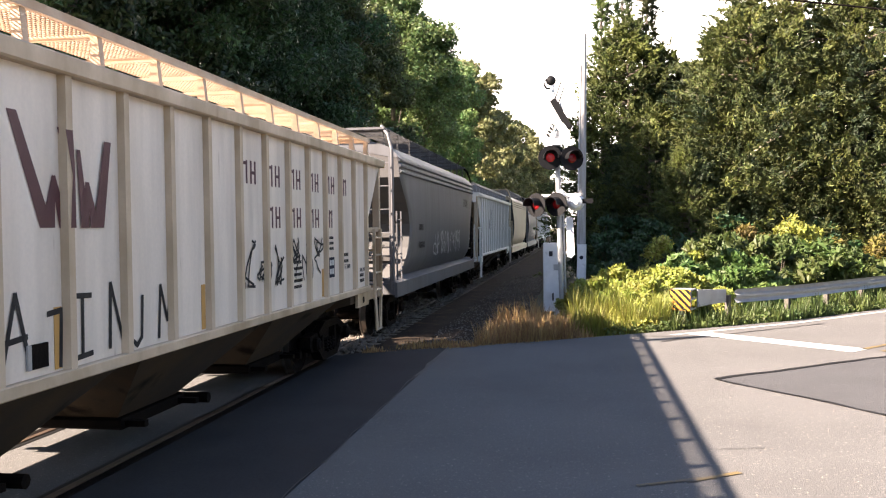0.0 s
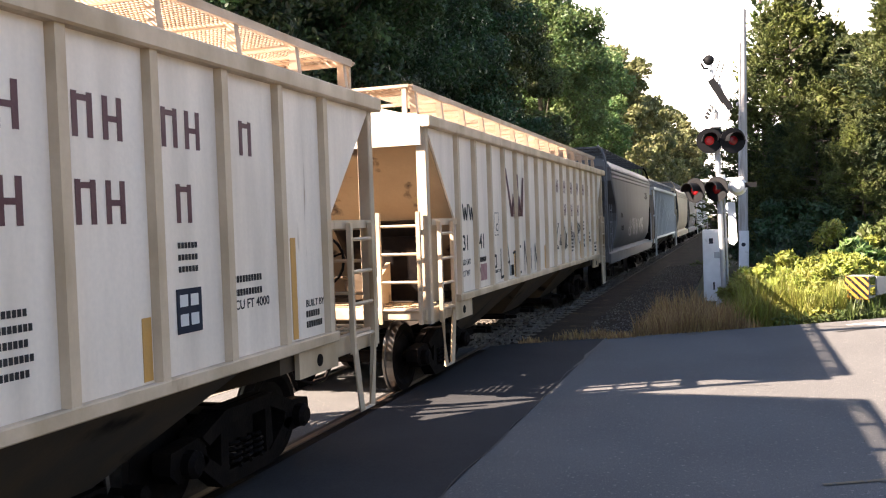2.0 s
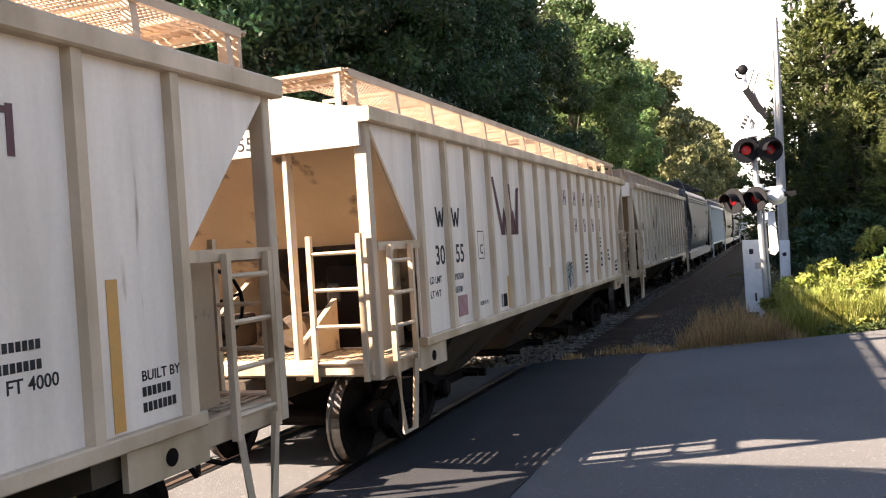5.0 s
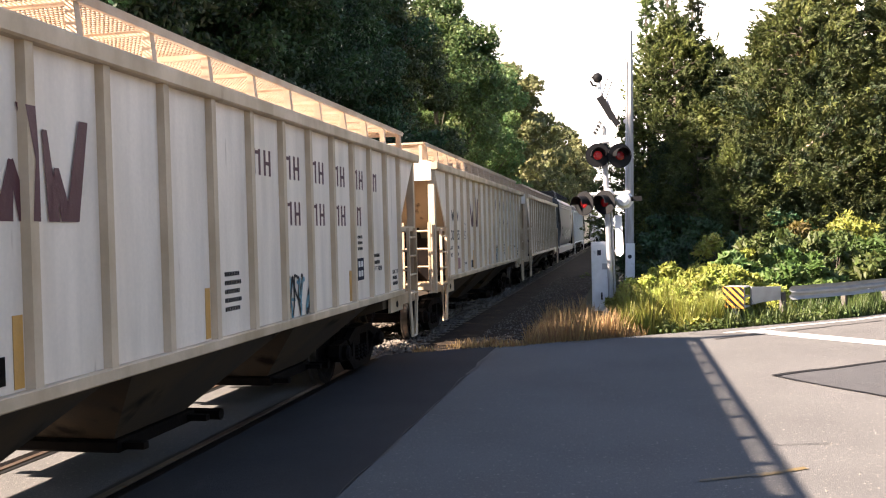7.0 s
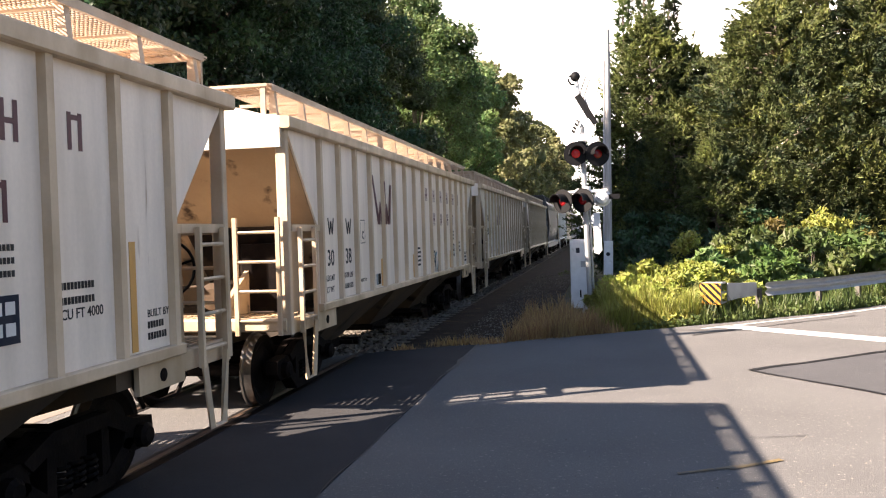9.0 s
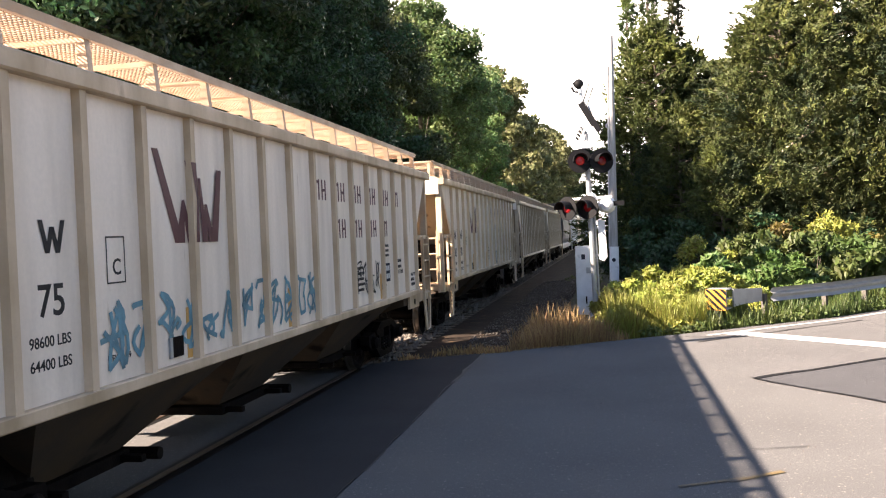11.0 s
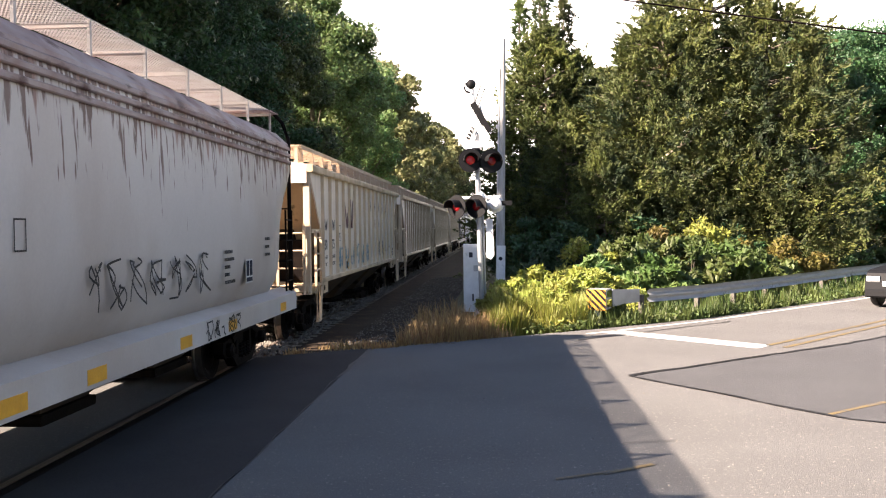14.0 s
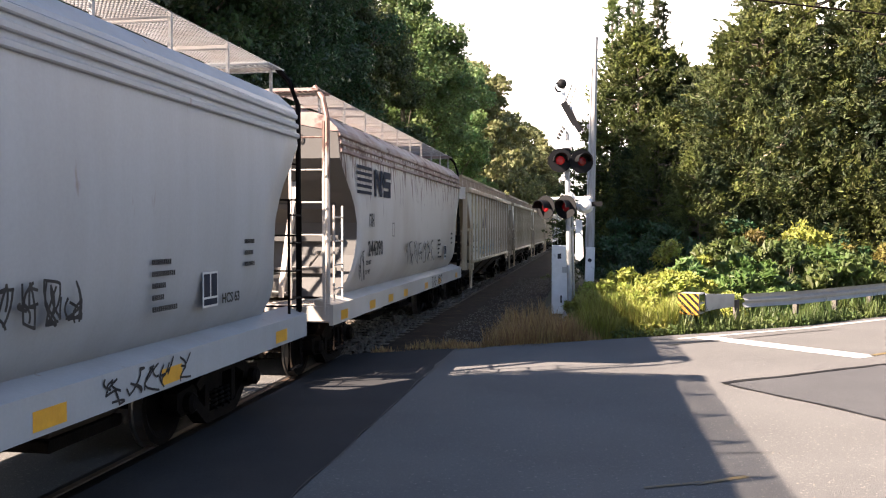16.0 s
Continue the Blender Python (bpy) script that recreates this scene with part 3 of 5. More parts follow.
            part("cross_bearer", shared("bearer%d%s" % (s, grate.name), lambda: Geo().box(*sorted((s * 0.5, s * 1.36)), -0.02, 0.02, top - 0.075, top - 0.036).mesh("cross_bearer", grate)), grate, wk, at=pose(0, y, 0))
    for e in (-1, 1):
        y0, y1 = sorted((e * (HL - 0.65), e * (HL - 0.02)))
        ce = part("end_running_board", cross_grating(-1.36, 1.36, y0, y1, top + 0.004), grate, car)
        for x in (-1.3, -0.45, 0.45, 1.3):
            part("board_post", Geo().box(x - 0.03, x + 0.03, *sorted((e * (HL - 0.06), e * (HL - 0.02))), EAVE, top), grate, ce)
    under(car, end_paint, rib_paint, 5.2)
    # hopper bays with outlet gates
    for k in (-1, 0, 1):
        c = k * 3.35
        bay = Geo()
        t, b, zt, zb = 1.62, 0.62, SILL, 0.40
        ring = lambda yy, xx, z: [(-xx, c - yy, z), (xx, c - yy, z), (xx, c + yy, z), (-xx, c + yy, z)]
        bay.add(ring(t, 1.5, zt) + ring(b, 0.66, zb), [(0, 1, 5, 4), (1, 2, 6, 5), (2, 3, 7, 6), (3, 0, 4, 7), (4, 5, 6, 7), (3, 2, 1, 0)])
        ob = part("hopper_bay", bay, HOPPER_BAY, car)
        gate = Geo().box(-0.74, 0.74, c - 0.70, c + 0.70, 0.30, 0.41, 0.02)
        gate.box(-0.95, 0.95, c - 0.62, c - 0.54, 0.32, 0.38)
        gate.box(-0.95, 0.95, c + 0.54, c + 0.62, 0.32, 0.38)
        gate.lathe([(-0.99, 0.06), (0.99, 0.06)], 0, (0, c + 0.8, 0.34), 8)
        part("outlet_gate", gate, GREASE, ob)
    return car


def under(car, end_paint, rib_paint, y_in):
    """Centre sill, end platforms, brake gear, couplers and trucks."""
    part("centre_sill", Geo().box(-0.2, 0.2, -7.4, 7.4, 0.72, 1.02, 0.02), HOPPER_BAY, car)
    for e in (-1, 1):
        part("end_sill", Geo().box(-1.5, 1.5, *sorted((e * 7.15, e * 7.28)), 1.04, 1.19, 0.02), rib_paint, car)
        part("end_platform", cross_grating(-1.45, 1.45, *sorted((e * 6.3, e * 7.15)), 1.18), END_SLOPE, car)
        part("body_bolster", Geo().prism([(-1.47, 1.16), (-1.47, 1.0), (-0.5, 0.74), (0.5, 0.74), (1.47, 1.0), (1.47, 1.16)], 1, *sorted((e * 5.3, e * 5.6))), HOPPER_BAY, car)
        for s in (-1, 1):
            gus = Geo().prism([(e * 5.55, 1.19), (e * 7.1, 1.19), (e * 7.1, 1.32), (e * 5.9, 1.95), (e * 5.55, 1.85)], 0, *sorted((s * 0.62, s * 0.68)))
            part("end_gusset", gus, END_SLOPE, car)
        coupler(car, e, 7.24)
        truck(car, e * 5.42)
    cyl = Geo().lathe([(-0.35, 0.1), (-0.33, 0.17), (0.3, 0.17), (0.33, 0.1)], 1, (0.35, -6.4, 1.42), 14)
    cyl.tube([(0.35, -6.0, 1.42), (0.6, -5.7, 1.4), (0.6, -5.4, 1.1)], 0.03, 6)
    cyl.tube([(-0.9, -6.8, 1.5), (0.2, -6.8, 1.55), (0.35, -6.6, 1.45)], 0.022, 6)
    cyl.box(-0.75, -0.35, -6.7, -6.3, 1.25, 1.6, 0.03)
    part("brake_cylinder", cyl, RECESS_DARK, car)
    res = Geo().lathe([(-0.5, 0.1), (-0.45, 0.22), (0.45, 0.22), (0.5, 0.1)], 1, (-0.4, 6.3, 1.45), 14)
    res.tube([(-0.4, 5.7, 1.45), (0.1, 5.5, 1.3), (0.1, 5.2, 1.0)], 0.025, 6)
    part("air_reservoir", res, RECESS_DARK, car)
    ring = [(0.85 + 0.27 * math.cos(a), 7.36, 1.85 + 0.27 * math.sin(a)) for a in np.linspace(0, 2 * math.pi, 19)]
    bw = Geo().tube(ring, 0.016, 5)
    for k in range(4):
        a = k * math.pi / 2 + 0.3
        bw.tube([(0.85, 7.34, 1.85), (0.85 + 0.27 * math.cos(a), 7.36, 1.85 + 0.27 * math.sin(a))], 0.012, 5)
    bw.box(0.78, 0.92, 7.2, 7.34, 1.75, 1.98)
    bw.tube([(0.85, 7.31, 1.75), (0.85, 7.31, 1.1)], 0.012, 5)
    part("brake_wheel", bw, GREASE, car)


ACF_L = 6.45


def smooth_hopper(paint, band, grate, label, flags=True):
    """A covered hopper with rounded, rib-free sides over a deep side sill."""
    car = thing("covered_hopper_car", label, "freight car", "cars of the train")
    prof = [(1.30, 1.20), (1.46, 1.45), (1.52, 1.62), (1.555, 1.84), (1.58, 2.1), (1.588, 2.35), (1.59, 2.6), (1.583, 2.8), (1.575, 3.0), (1.565, 3.30), (1.545, 3.56), (1.52, 3.74), (1.32, 3.92), (0.88, 4.06), (0, 4.12)]

    def end_y(z):
        return float(np.interp(z, (1.2, 1.56, 1.95, 2.3, 2.7, 3.0, 3.25), (5.5, 5.36, 5.22, 5.20, 5.42, 5.80, ACF_L - 0.35)))

    sec = prof + [(-x, z) for x, z in reversed(prof[:-1])]
    n, steps = len(sec), 24
    g = Geo()
    for k in range(steps + 1):
        g.v += [(x, end_y(z) * (2 * k / steps - 1), z) for x, z in sec]
    g.f += [(k * n + i, k * n + i + 1, (k + 1) * n + i + 1, (k + 1) * n + i) for k in range(steps) for i in range(n - 1)]
    g.f += [(k * n + n - 1, k * n, (k + 1) * n, (k + 1) * n + n - 1) for k in range(steps)]
    g.f += [(i, i + 1, n - 2 - i, n - 1 - i) for i in range(n // 2 - 1)] + [(n // 2 - 1, n // 2, n // 2 + 1)]
    o = steps * n
    g.f += [(o + n - 1 - i, o + n - 2 - i, o + i + 1, o + i) for i in range(n // 2 - 1)] + [(o + n // 2 + 1, o + n // 2, o + n // 2 - 1)]
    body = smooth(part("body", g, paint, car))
    # end faces take the grey that holds their shade
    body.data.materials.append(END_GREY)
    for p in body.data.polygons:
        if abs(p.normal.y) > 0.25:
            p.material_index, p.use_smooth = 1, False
    for s in (-1, 1):
        for j, (x, z) in enumerate(((1.56, 3.42), (1.55, 3.54), (1.535, 3.66))):
            part("roof_band", Geo().box(*sorted((s * (x - 0.03), s * (x + 0.035))), -ACF_L + 0.36, ACF_L - 0.36, z - 0.032, z + 0.032, 0.012), band, car)
        sill = Geo()
        sill.prism([(s * 1.28, 1.24), (s * 1.56, 1.15), (s * 1.56, 0.86), (s * 1.50, 0.86), (s * 1.50, 1.10), (s * 1.28, 1.16)], 1, -ACF_L, ACF_L)
        ss = part("side_sill", sill, paint, car)
        for y in (-5.85, -4.1, -2.7, -1.34, 0.92, 2.7, 5.5):
            if flags:
                part("reflector", shared("refl%d" % s, lambda: Geo().box(*sorted((s * 1.56, s * 1.563)), -0.19, 0.19, 0.90, 1.04).mesh("reflector", YELLOW)), YELLOW, ss, at=pose(0, y, 0))
        for e in (-1, 1):
            part("end_post", Geo().tube([(s * 1.47, e * 6.40, 1.1), (s * 1.47, e * 6.40, 3.85), (s * 1.38, e * 6.32, 4.15), (s * 1.22, e * 6.2, 4.34)], 0.036, 8), paint if e < 0 else GREASE, car)
            part("end_brace", Geo().prism([(e * 6.40, 1.25), (e * 6.40, 1.42), (e * 5.72, 3.1), (e * 5.62, 3.0)], 0, *sorted((s * 0.72, s * 0.80))), paint, car)
            ladder(car, (s * 1.53, e * 5.86, 1.2), (s * 1.53, e * 5.86, 2.6), (0, e * 0.44, 0), 4, GREASE if e > 0 else paint, r=0.013, stile=0.014)
            ladder(car, (s * 1.44, e * 6.50, 1.0), (s * 1.44, e * 6.50, 3.8), (-s * 0.5, 0, 0), 6, paint if e < 0 else GREASE, "end_ladder", r=0.014, stile=0.018)
            part("stirrup_step", Geo().tube([(s * 1.53, e * 5.85, 0.9), (s * 1.53, e * 5.85, 0.5), (s * 1.53, e * 6.3, 0.5), (s * 1.53, e * 6.3, 0.9)], 0.022, 6), GREASE, car)
    for z in (1.6, 2.1, 2.6):
        for e in (-1, 1):
            y = e * (end_y(z) + 0.03)
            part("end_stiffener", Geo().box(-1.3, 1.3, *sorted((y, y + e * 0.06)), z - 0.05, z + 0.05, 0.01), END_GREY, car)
    cap = [(1.545, 3.70), (1.525, 3.75), (1.325, 3.935), (0.885, 4.075), (0, 4.135)]
    cap = cap + [(-x, z) for x, z in reversed(cap[:-1])]
    part("roof", Geo().prism(cap + [(-1.45, 3.70), (0, 4.0), (1.45, 3.70)], 1, -ACF_L + 0.34, ACF_L - 0.34), band, car)
    top = 4.32
    wk = part("running_board", grating(0.5, 1.26, -ACF_L + 0.2, ACF_L - 0.2, top), grate, car)
    w2 = part("running_board", grating(-1.26, -0.5, -ACF_L + 0.2, ACF_L - 0.2, top), grate, car)
    for k in range(10):
        y = -ACF_L + 0.4 + k * (2 * ACF_L - 0.8) / 9
        part("board_bearer", shared("acf_bearer" + grate.name, lambda: Geo().box(-1.24, 1.24, -0.025, 0.025, top - 0.08, top - 0.036).box(1.22, 1.25, -0.02, 0.02, 3.88, top + 0.0).box(-1.25, -1.22, -0.02, 0.02, 3.88, top + 0.0).mesh("board_bearer", grate)), grate, car, at=pose(0, y, 0))
    for e in (-1, 1):
        part("end_running_board", cross_grating(-1.3, 1.3, *sorted((e * 5.75, e * 6.3)), 4.30), band, car)
    for k in range(3):
        hx = Geo().lathe([(0, 0.3), (0.1, 0.3), (0.14, 0.22)], 2, (0, -4 + 4 * k, 4.11), 16)
        part("roof_hatch", hx, grate, car)
    # frame, bays and running gear
    part("centre_sill", Geo().box(-0.2, 0.2, -6.6, 6.6, 0.72, 1.02, 0.02), HOPPER_BAY, car)
    for e in (-1, 1):
        part("end_sill", Geo().box(-1.5, 1.5, *sorted((e * 6.36, e * 6.46)), 0.90, 1.15, 0.02), paint, car)
        part("end_platform", cross_grating(-1.3, 1.3, *sorted((e * 5.4, e * 6.36)), 1.13), paint, car)
        coupler(car, e, 6.45)
        truck(car, e * 4.85)
        part("shear_plate", Geo().prism([(e * 4.6, 1.13), (e * 6.3, 1.13), (e * 6.3, 1.22), (e * 5.0, 1.8), (e * 4.6, 1.8)], 0, -0.05, 0.05), paint, car)
    br = Geo().lathe([(-0.35, 0.1), (-0.33, 0.17), (0.3, 0.17), (0.33, 0.1)], 1, (0.45, -5.9, 1.38), 14)
    br.box(-0.6, -0.2, -6.2, -5.9, 1.15, 1.5, 0.03)
    br.tube([(0.45, -5.6, 1.38), (0.7, -5.3, 1.5), (1.1, -5.6, 1.9), (1.2, -6.1, 1.9)], 0.022, 6)
    br.tube([(-1.2, -6.3, 1.75), (0.2, -6.2, 1.35), (0.9, -6.3, 1.3)], 0.022, 6)
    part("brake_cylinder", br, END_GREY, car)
    for k in (-1, 0, 1):
        c = k * 2.9
        bay = Geo()
        ring = lambda yy, xx, z: [(-xx, c - yy, z), (xx, c - yy, z), (xx, c + yy, z), (-xx, c + yy, z)]
        bay.add(ring(1.4, 1.28, 1.22) + ring(0.5, 0.55, 0.42), [(0, 1, 5, 4), (1, 2, 6, 5), (2, 3, 7, 6), (3, 0, 4, 7), (4, 5, 6, 7), (3, 2, 1, 0)])
        ob = part("hopper_bay", bay, HOPPER_BAY, car)
        part("outlet_gate", Geo().box(-0.62, 0.62, c - 0.6, c + 0.6, 0.32, 0.43, 0.02), GREASE, ob)
    return car


def panel_y(k, f=0.0):
    return RIBS[k] + f * (RIBS[1] - RIBS[0])


SIDE = HW - 0.07 + 0.0115


def dress(car, number, mark=MAROON, text_at=10, dz=0.0, dy=(0.05, 0.06, 0.05, 0.06), weights=None):
    """Emblem, name blocks and stencils on the near side of a ribbed car."""
    emblem(car, panel_y(4), 2.28, 1.24, 0.78, mark)
    w, h = 0.17, 0.26
    for row, cells, z in ((0, (2, 2, 2, 2, 2, 1), 2.77), (1, (2, 2, 2, 1), 2.27)):
        for j, c in enumerate(cells):
            k = 8 + j + row
            part("name_block", shared("glyph%d%s" % (c, mark.name), lambda: glyphs(c, w, h).mesh("name_block", mark)), mark, car, at=sided(panel_y(k, 0.41) - (w * 1.25 if c == 2 else w * 0.5), z, SIDE))
    for j in (0, 1):
        part("letter_block", shared("wmark", lambda: small_w(0.24, 0.22).mesh("letter_block", BLACK)), BLACK, car, at=sided(panel_y(j, 0.5) - 0.12 + dy[j], 2.34 + dz, SIDE))
    lettering(number[:2], 0.21, panel_y(0, 0.5) - 0.18 + dy[2], 1.93 + dz, SIDE, BLACK, car)
    lettering(number[2:], 0.21, panel_y(1, 0.5) - 0.18 + dy[3], 1.93 + dz, SIDE, BLACK, car)
    lettering("LD LMT", 0.075, panel_y(0, 0.5) - 0.19, 1.73 + dz, SIDE, BLACK, car)
    lettering("LT WT", 0.075, panel_y(0, 0.5) - 0.19, 1.58 + dz, SIDE, BLACK, car)
    for z, text in zip((1.73, 1.58), weights or (None, None)):
        if text:
            lettering(text, 0.072, panel_y(1, 0.5) - 0.22, z + dz, SIDE, BLACK, car)
            continue
        part("stencil_line", shared("stencil7", lambda: bars((7,), 0.07, 0.035, 0.1).mesh("stencil_line", BLACK)), BLACK, car, at=sided(panel_y(1, 0.5) - 0.17, z + dz, SIDE))
    for k in range(5):
        part("stencil_line", shared("stencil%d" % (9 + k % 2), lambda: bars((9 + k % 2,), 0.04, 0.026, 0.1).mesh("stencil_line", BLACK)), BLACK, car, at=sided(panel_y(text_at, 0.28), 1.80 - 0.08 * k, SIDE))
    for k in range(3):
        part("stencil_line", shared("stencil6", lambda: bars((6,), 0.04, 0.028, 0.1).mesh("stencil_line", BLACK)), BLACK, car, at=sided(panel_y(12, 0.3), 2.10 - 0.08 * k, SIDE))
    part("stencil_frame", strokes([[(0, 0), (0.24, 0), (0.24, 0.34), (0, 0.34), (0, 0)]], 0.012), BLACK, car, at=sided(panel_y(2, 0.35), 2.0, SIDE))
    lettering("C", 0.12, panel_y(2, 0.35) + 0.07, 2.06, SIDE, BLACK, car)
    lettering("NEW 9-79", 0.05, panel_y(2, 0.3), 1.42, SIDE, BLACK, car)
    tag = part("tag_plate", Geo().box(0, 0.28, 0, 0.30, 0, 0.006), NAVY, car, at=sided(panel_y(12, 0.25), 1.53, SIDE))
    for x in (0.03, 0.15):
        for z in (0.05, 0.18):
            part("tag_line", shared("tagline", lambda: Geo().box(0, 0.09, 0, 0.08, 0, 0.001).mesh("tag_line", WHITE_PAINT)), WHITE_PAINT, tag, at=pose(x, z, 0.0065))
    part("route_box", Geo().box(0, 0.19, 0, 0.17, 0, 0.012), GREASE, car, at=sided(panel_y(3, 0.46), 1.32, SIDE))
    part("route_box_edge", Geo().box(-0.05, -0.01, 0, 0.17, 0, 0.02), GALV, car, at=sided(panel_y(3, 0.46), 1.32, SIDE))
    for k, f, h2 in ((3, 0.80, 0.44), (6, 0.80, 0.44), (11, 0.80, 0.40), (14, 0.20, 0.85), (0, 0.10, 0.75)):
        part("ochre_stripe", shared("ochre%.2f" % h2, lambda: Geo().box(0, 0.09 if k else 0.03, 0, h2, 0, 0.003).mesh("ochre_stripe", OCHRE)), OCHRE, car, at=sided(panel_y(k, f), SILL + 0.06, SIDE))
    lettering("BUILT BY", 0.06, panel_y(14, 0.5), 1.53, SIDE, BLACK, car)
    for k in range(2):
        part("stencil_line", shared("stencil_b%d" % k, lambda: bars((6 + k,), 0.055, 0.032, 0.1).mesh("stencil_line", BLACK)), BLACK, car, at=sided(panel_y(14, 0.5), 1.44 - 0.09 * k, SIDE))
    lettering("CU FT 4000", 0.07, panel_y(13, 0.12), 1.62, SIDE, BLACK, car)
    for k in range(2):
        part("stencil_line", shared("stencil_c", lambda: bars((10,), 0.05, 0.03, 0.1).mesh("stencil_line", BLACK)), BLACK, car, at=sided(panel_y(13, 0.12), 1.82 - 0.1 * k, SIDE))
    # number on the rear end sheet
    end = lettering(number, 0.13, 0, 0, 0, BLACK, car)
    end.matrix_basis = Matrix(((1, 0, 0, 0.02), (0, 0, -1, -HL - 0.0135), (0, 1, 0, 3.22), (0, 0, 0, 1)))
    for x in (0.02, 0.22):
        mark_w = part("letter_block", shared("wmark_end", lambda: small_w(0.13, 0.13).mesh("letter_block", BLACK)), BLACK, car)
        mark_w.matrix_basis = Matrix(((1, 0, 0, x), (0, 0, -1, -HL - 0.0135), (0, 1, 0, 3.45), (0, 0, 0, 1)))


def spray(car, seed, y, z, letters, w, h, material=BLACK, width=0.03):
    part("spray_tag", strokes(scribble(seed, letters, w, h), width), material, car, at=sided(y, z, SIDE + 0.003))


def at_start(y):
    return pose(TRACK_X, y, 0)


CARS = []


def place(car, y):
    car.matrix_basis = at_start(y)
    CARS.append((car, y))
    return car


car_cream = ribbed_hopper(CREAM, CREAM_RIB, CREAM_END, ORANGE_GRATE, "cream ribbed covered hopper with maroon double-zigzag emblem, black scrawl graffiti")
car_b = copy_thing(car_cream, at_start(-8.20))
car_c = copy_thing(car_cream, at_start(-24.29))
car_d = copy_thing(car_cream, at_start(-40.38))
place(car_cream, 7.89), place(car_b, -8.20), place(car_c, -24.29), place(car_d, -40.38)
tagged(car_b, "cream ribbed covered hopper with maroon emblem and one dark spray tag")
tagged(car_c, "cream ribbed covered hopper with maroon emblem, clean upper side panels")
tagged(car_d, "cream ribbed covered hopper with maroon emblem and blue spray tags")
dress(car_cream, "3141", dz=-0.1, dy=(-0.02, -0.53, 0.0, 0.0))
dress(car_b, "3055", dz=0.06, dy=(0.22, -0.08, 0.2, 0.04), weights=("197500", "65500"))
dress(car_c, "3038", text_at=7, dz=-0.2, weights=("97700 LBS", "65000 LBS"))
dress(car_d, "3075", dz=-0.1, weights=("98600 LBS", "64400 LBS"))
SCRAWL = {"P": (((0, 0), (0.05, 1)), ((0, 1), (0.6, 0.95), (0.62, 0.55), (0.05, 0.5))), "L": (((0.05, 1), (0, 0.02), (0.6, 0.06)),), "A": (((0, 0), (0.38, 1.0), (0.75, 0)), ((0.1, 0.38), (0.66, 0.42))),
          "T": (((0.35, 0), (0.4, 1)), ((0, 0.95), (0.85, 1.02))), "I": (((0.3, 0), (0.32, 1)), ((0.1, 1.02), (0.6, 1.0)), ((0.05, 0.0), (0.62, 0.03))), "N": (((0, 0), (0.05, 1), (0.5, 0.05), (0.6, 1.1)),),
          "U": (((0, 1), (0.05, 0.15), (0.3, 0), (0.5, 0.15), (0.55, 1.0)),), "M": (((0, 0), (0.1, 1), (0.4, 0.3), (0.65, 1.05), (0.85, 0)),)}
for i, ch in enumerate("PLATINUM"):
    g = strokes([[(x * 0.40, z * (0.40 + 0.05 * (i % 3))) for x, z in line] for line in SCRAWL[ch]], 0.042)
    part("spray_tag", g, BLACK, car_cream, at=sided(-4.38 + 0.4045 * i + (0.10 if i % 2 else 0.0), 1.30 + 0.02 * (i % 3), SIDE + 0.003))
spray(car_cream, 5, 0.46, 1.62, 6, 0.53, 0.46)
part("stencil_block", Geo().box(0, 0.32, 0, 0.24, 0, 0.003), ROSE, car_cream, at=sided(panel_y(1, 0.3), 1.36, SIDE + 0.003))
part("stencil_block", Geo().box(0, 0.32, 0, 0.24, 0, 0.003), ROSE, car_b, at=sided(panel_y(1, 0.3), 1.36, SIDE + 0.003))
spray(car_b, 8, panel_y(8, 0.15), 1.30, 3, 0.24, 0.42, BLACK, 0.025)
spray(car_b, 9, panel_y(8, 0.2), 1.30, 3, 0.22, 0.36, SPRAY, 0.02)
spray(car_c, 12, panel_y(9, 0.0), 1.28, 3, 0.3, 0.45, BLACK, 0.035)
spray(car_c, 14, panel_y(9, 0.1), 1.30, 3, 0.28, 0.35, SPRAY, 0.035)
spray(car_d, 17, panel_y(2, 0.2), 1.40, 12, 0.40, 0.42, SPRAY, 0.045)
spray(car_d, 19, panel_y(10, 0.2), 1.45, 5, 0.34, 0.42, BLACK, 0.025)

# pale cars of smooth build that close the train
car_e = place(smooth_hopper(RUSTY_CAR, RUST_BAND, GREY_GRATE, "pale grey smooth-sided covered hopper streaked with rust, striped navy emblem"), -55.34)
car_f = place(smooth_hopper(PALE_CAR, PALE_CAR, GREY_GRATE, "clean pale grey smooth-sided covered hopper with amber reflectors"), -69.44)
for k in range(5):
    part("emblem_stripe", Geo().box(0, 0.93, 0, 0.052, 0, 0.003), NAVY, car_e, at=sided(-5.22, 2.82 + k * 0.10, 1.594))
for x, w in ((0, 0.13), (0.42, 0.13)):
    part("emblem_block", Geo().box(0, w, 0, 0.46, 0, 0.003), NAVY, car_e, at=sided(-4.08 + x, 2.81, 1.594))
part("emblem_block", Geo().add([(0.0, 0.46, 0.004), (0.17, 0.46, 0.004), (0.55, 0, 0.004), (0.38, 0, 0.004)], [(0, 1, 2, 3)]), NAVY, car_e, at=sided(-4.08, 2.81, 1.594))
for x0, x1, z0, z1 in ((0, 0.55, 0, 0.12), (0, 0.55, 0.17, 0.29), (0, 0.55, 0.34, 0.46), (0, 0.14, 0.29, 0.34), (0.41, 0.55, 0.12, 0.17)):
    part("emblem_block", Geo().box(x0, x1, z0, z1, 0, 0.003), NAVY, car_e, at=sided(-3.42, 2.81, 1.594))
part("letter_block", glyphs(2, 0.13, 0.22), BLACK, car_e, at=sided(-4.42, 2.29, 1.590))
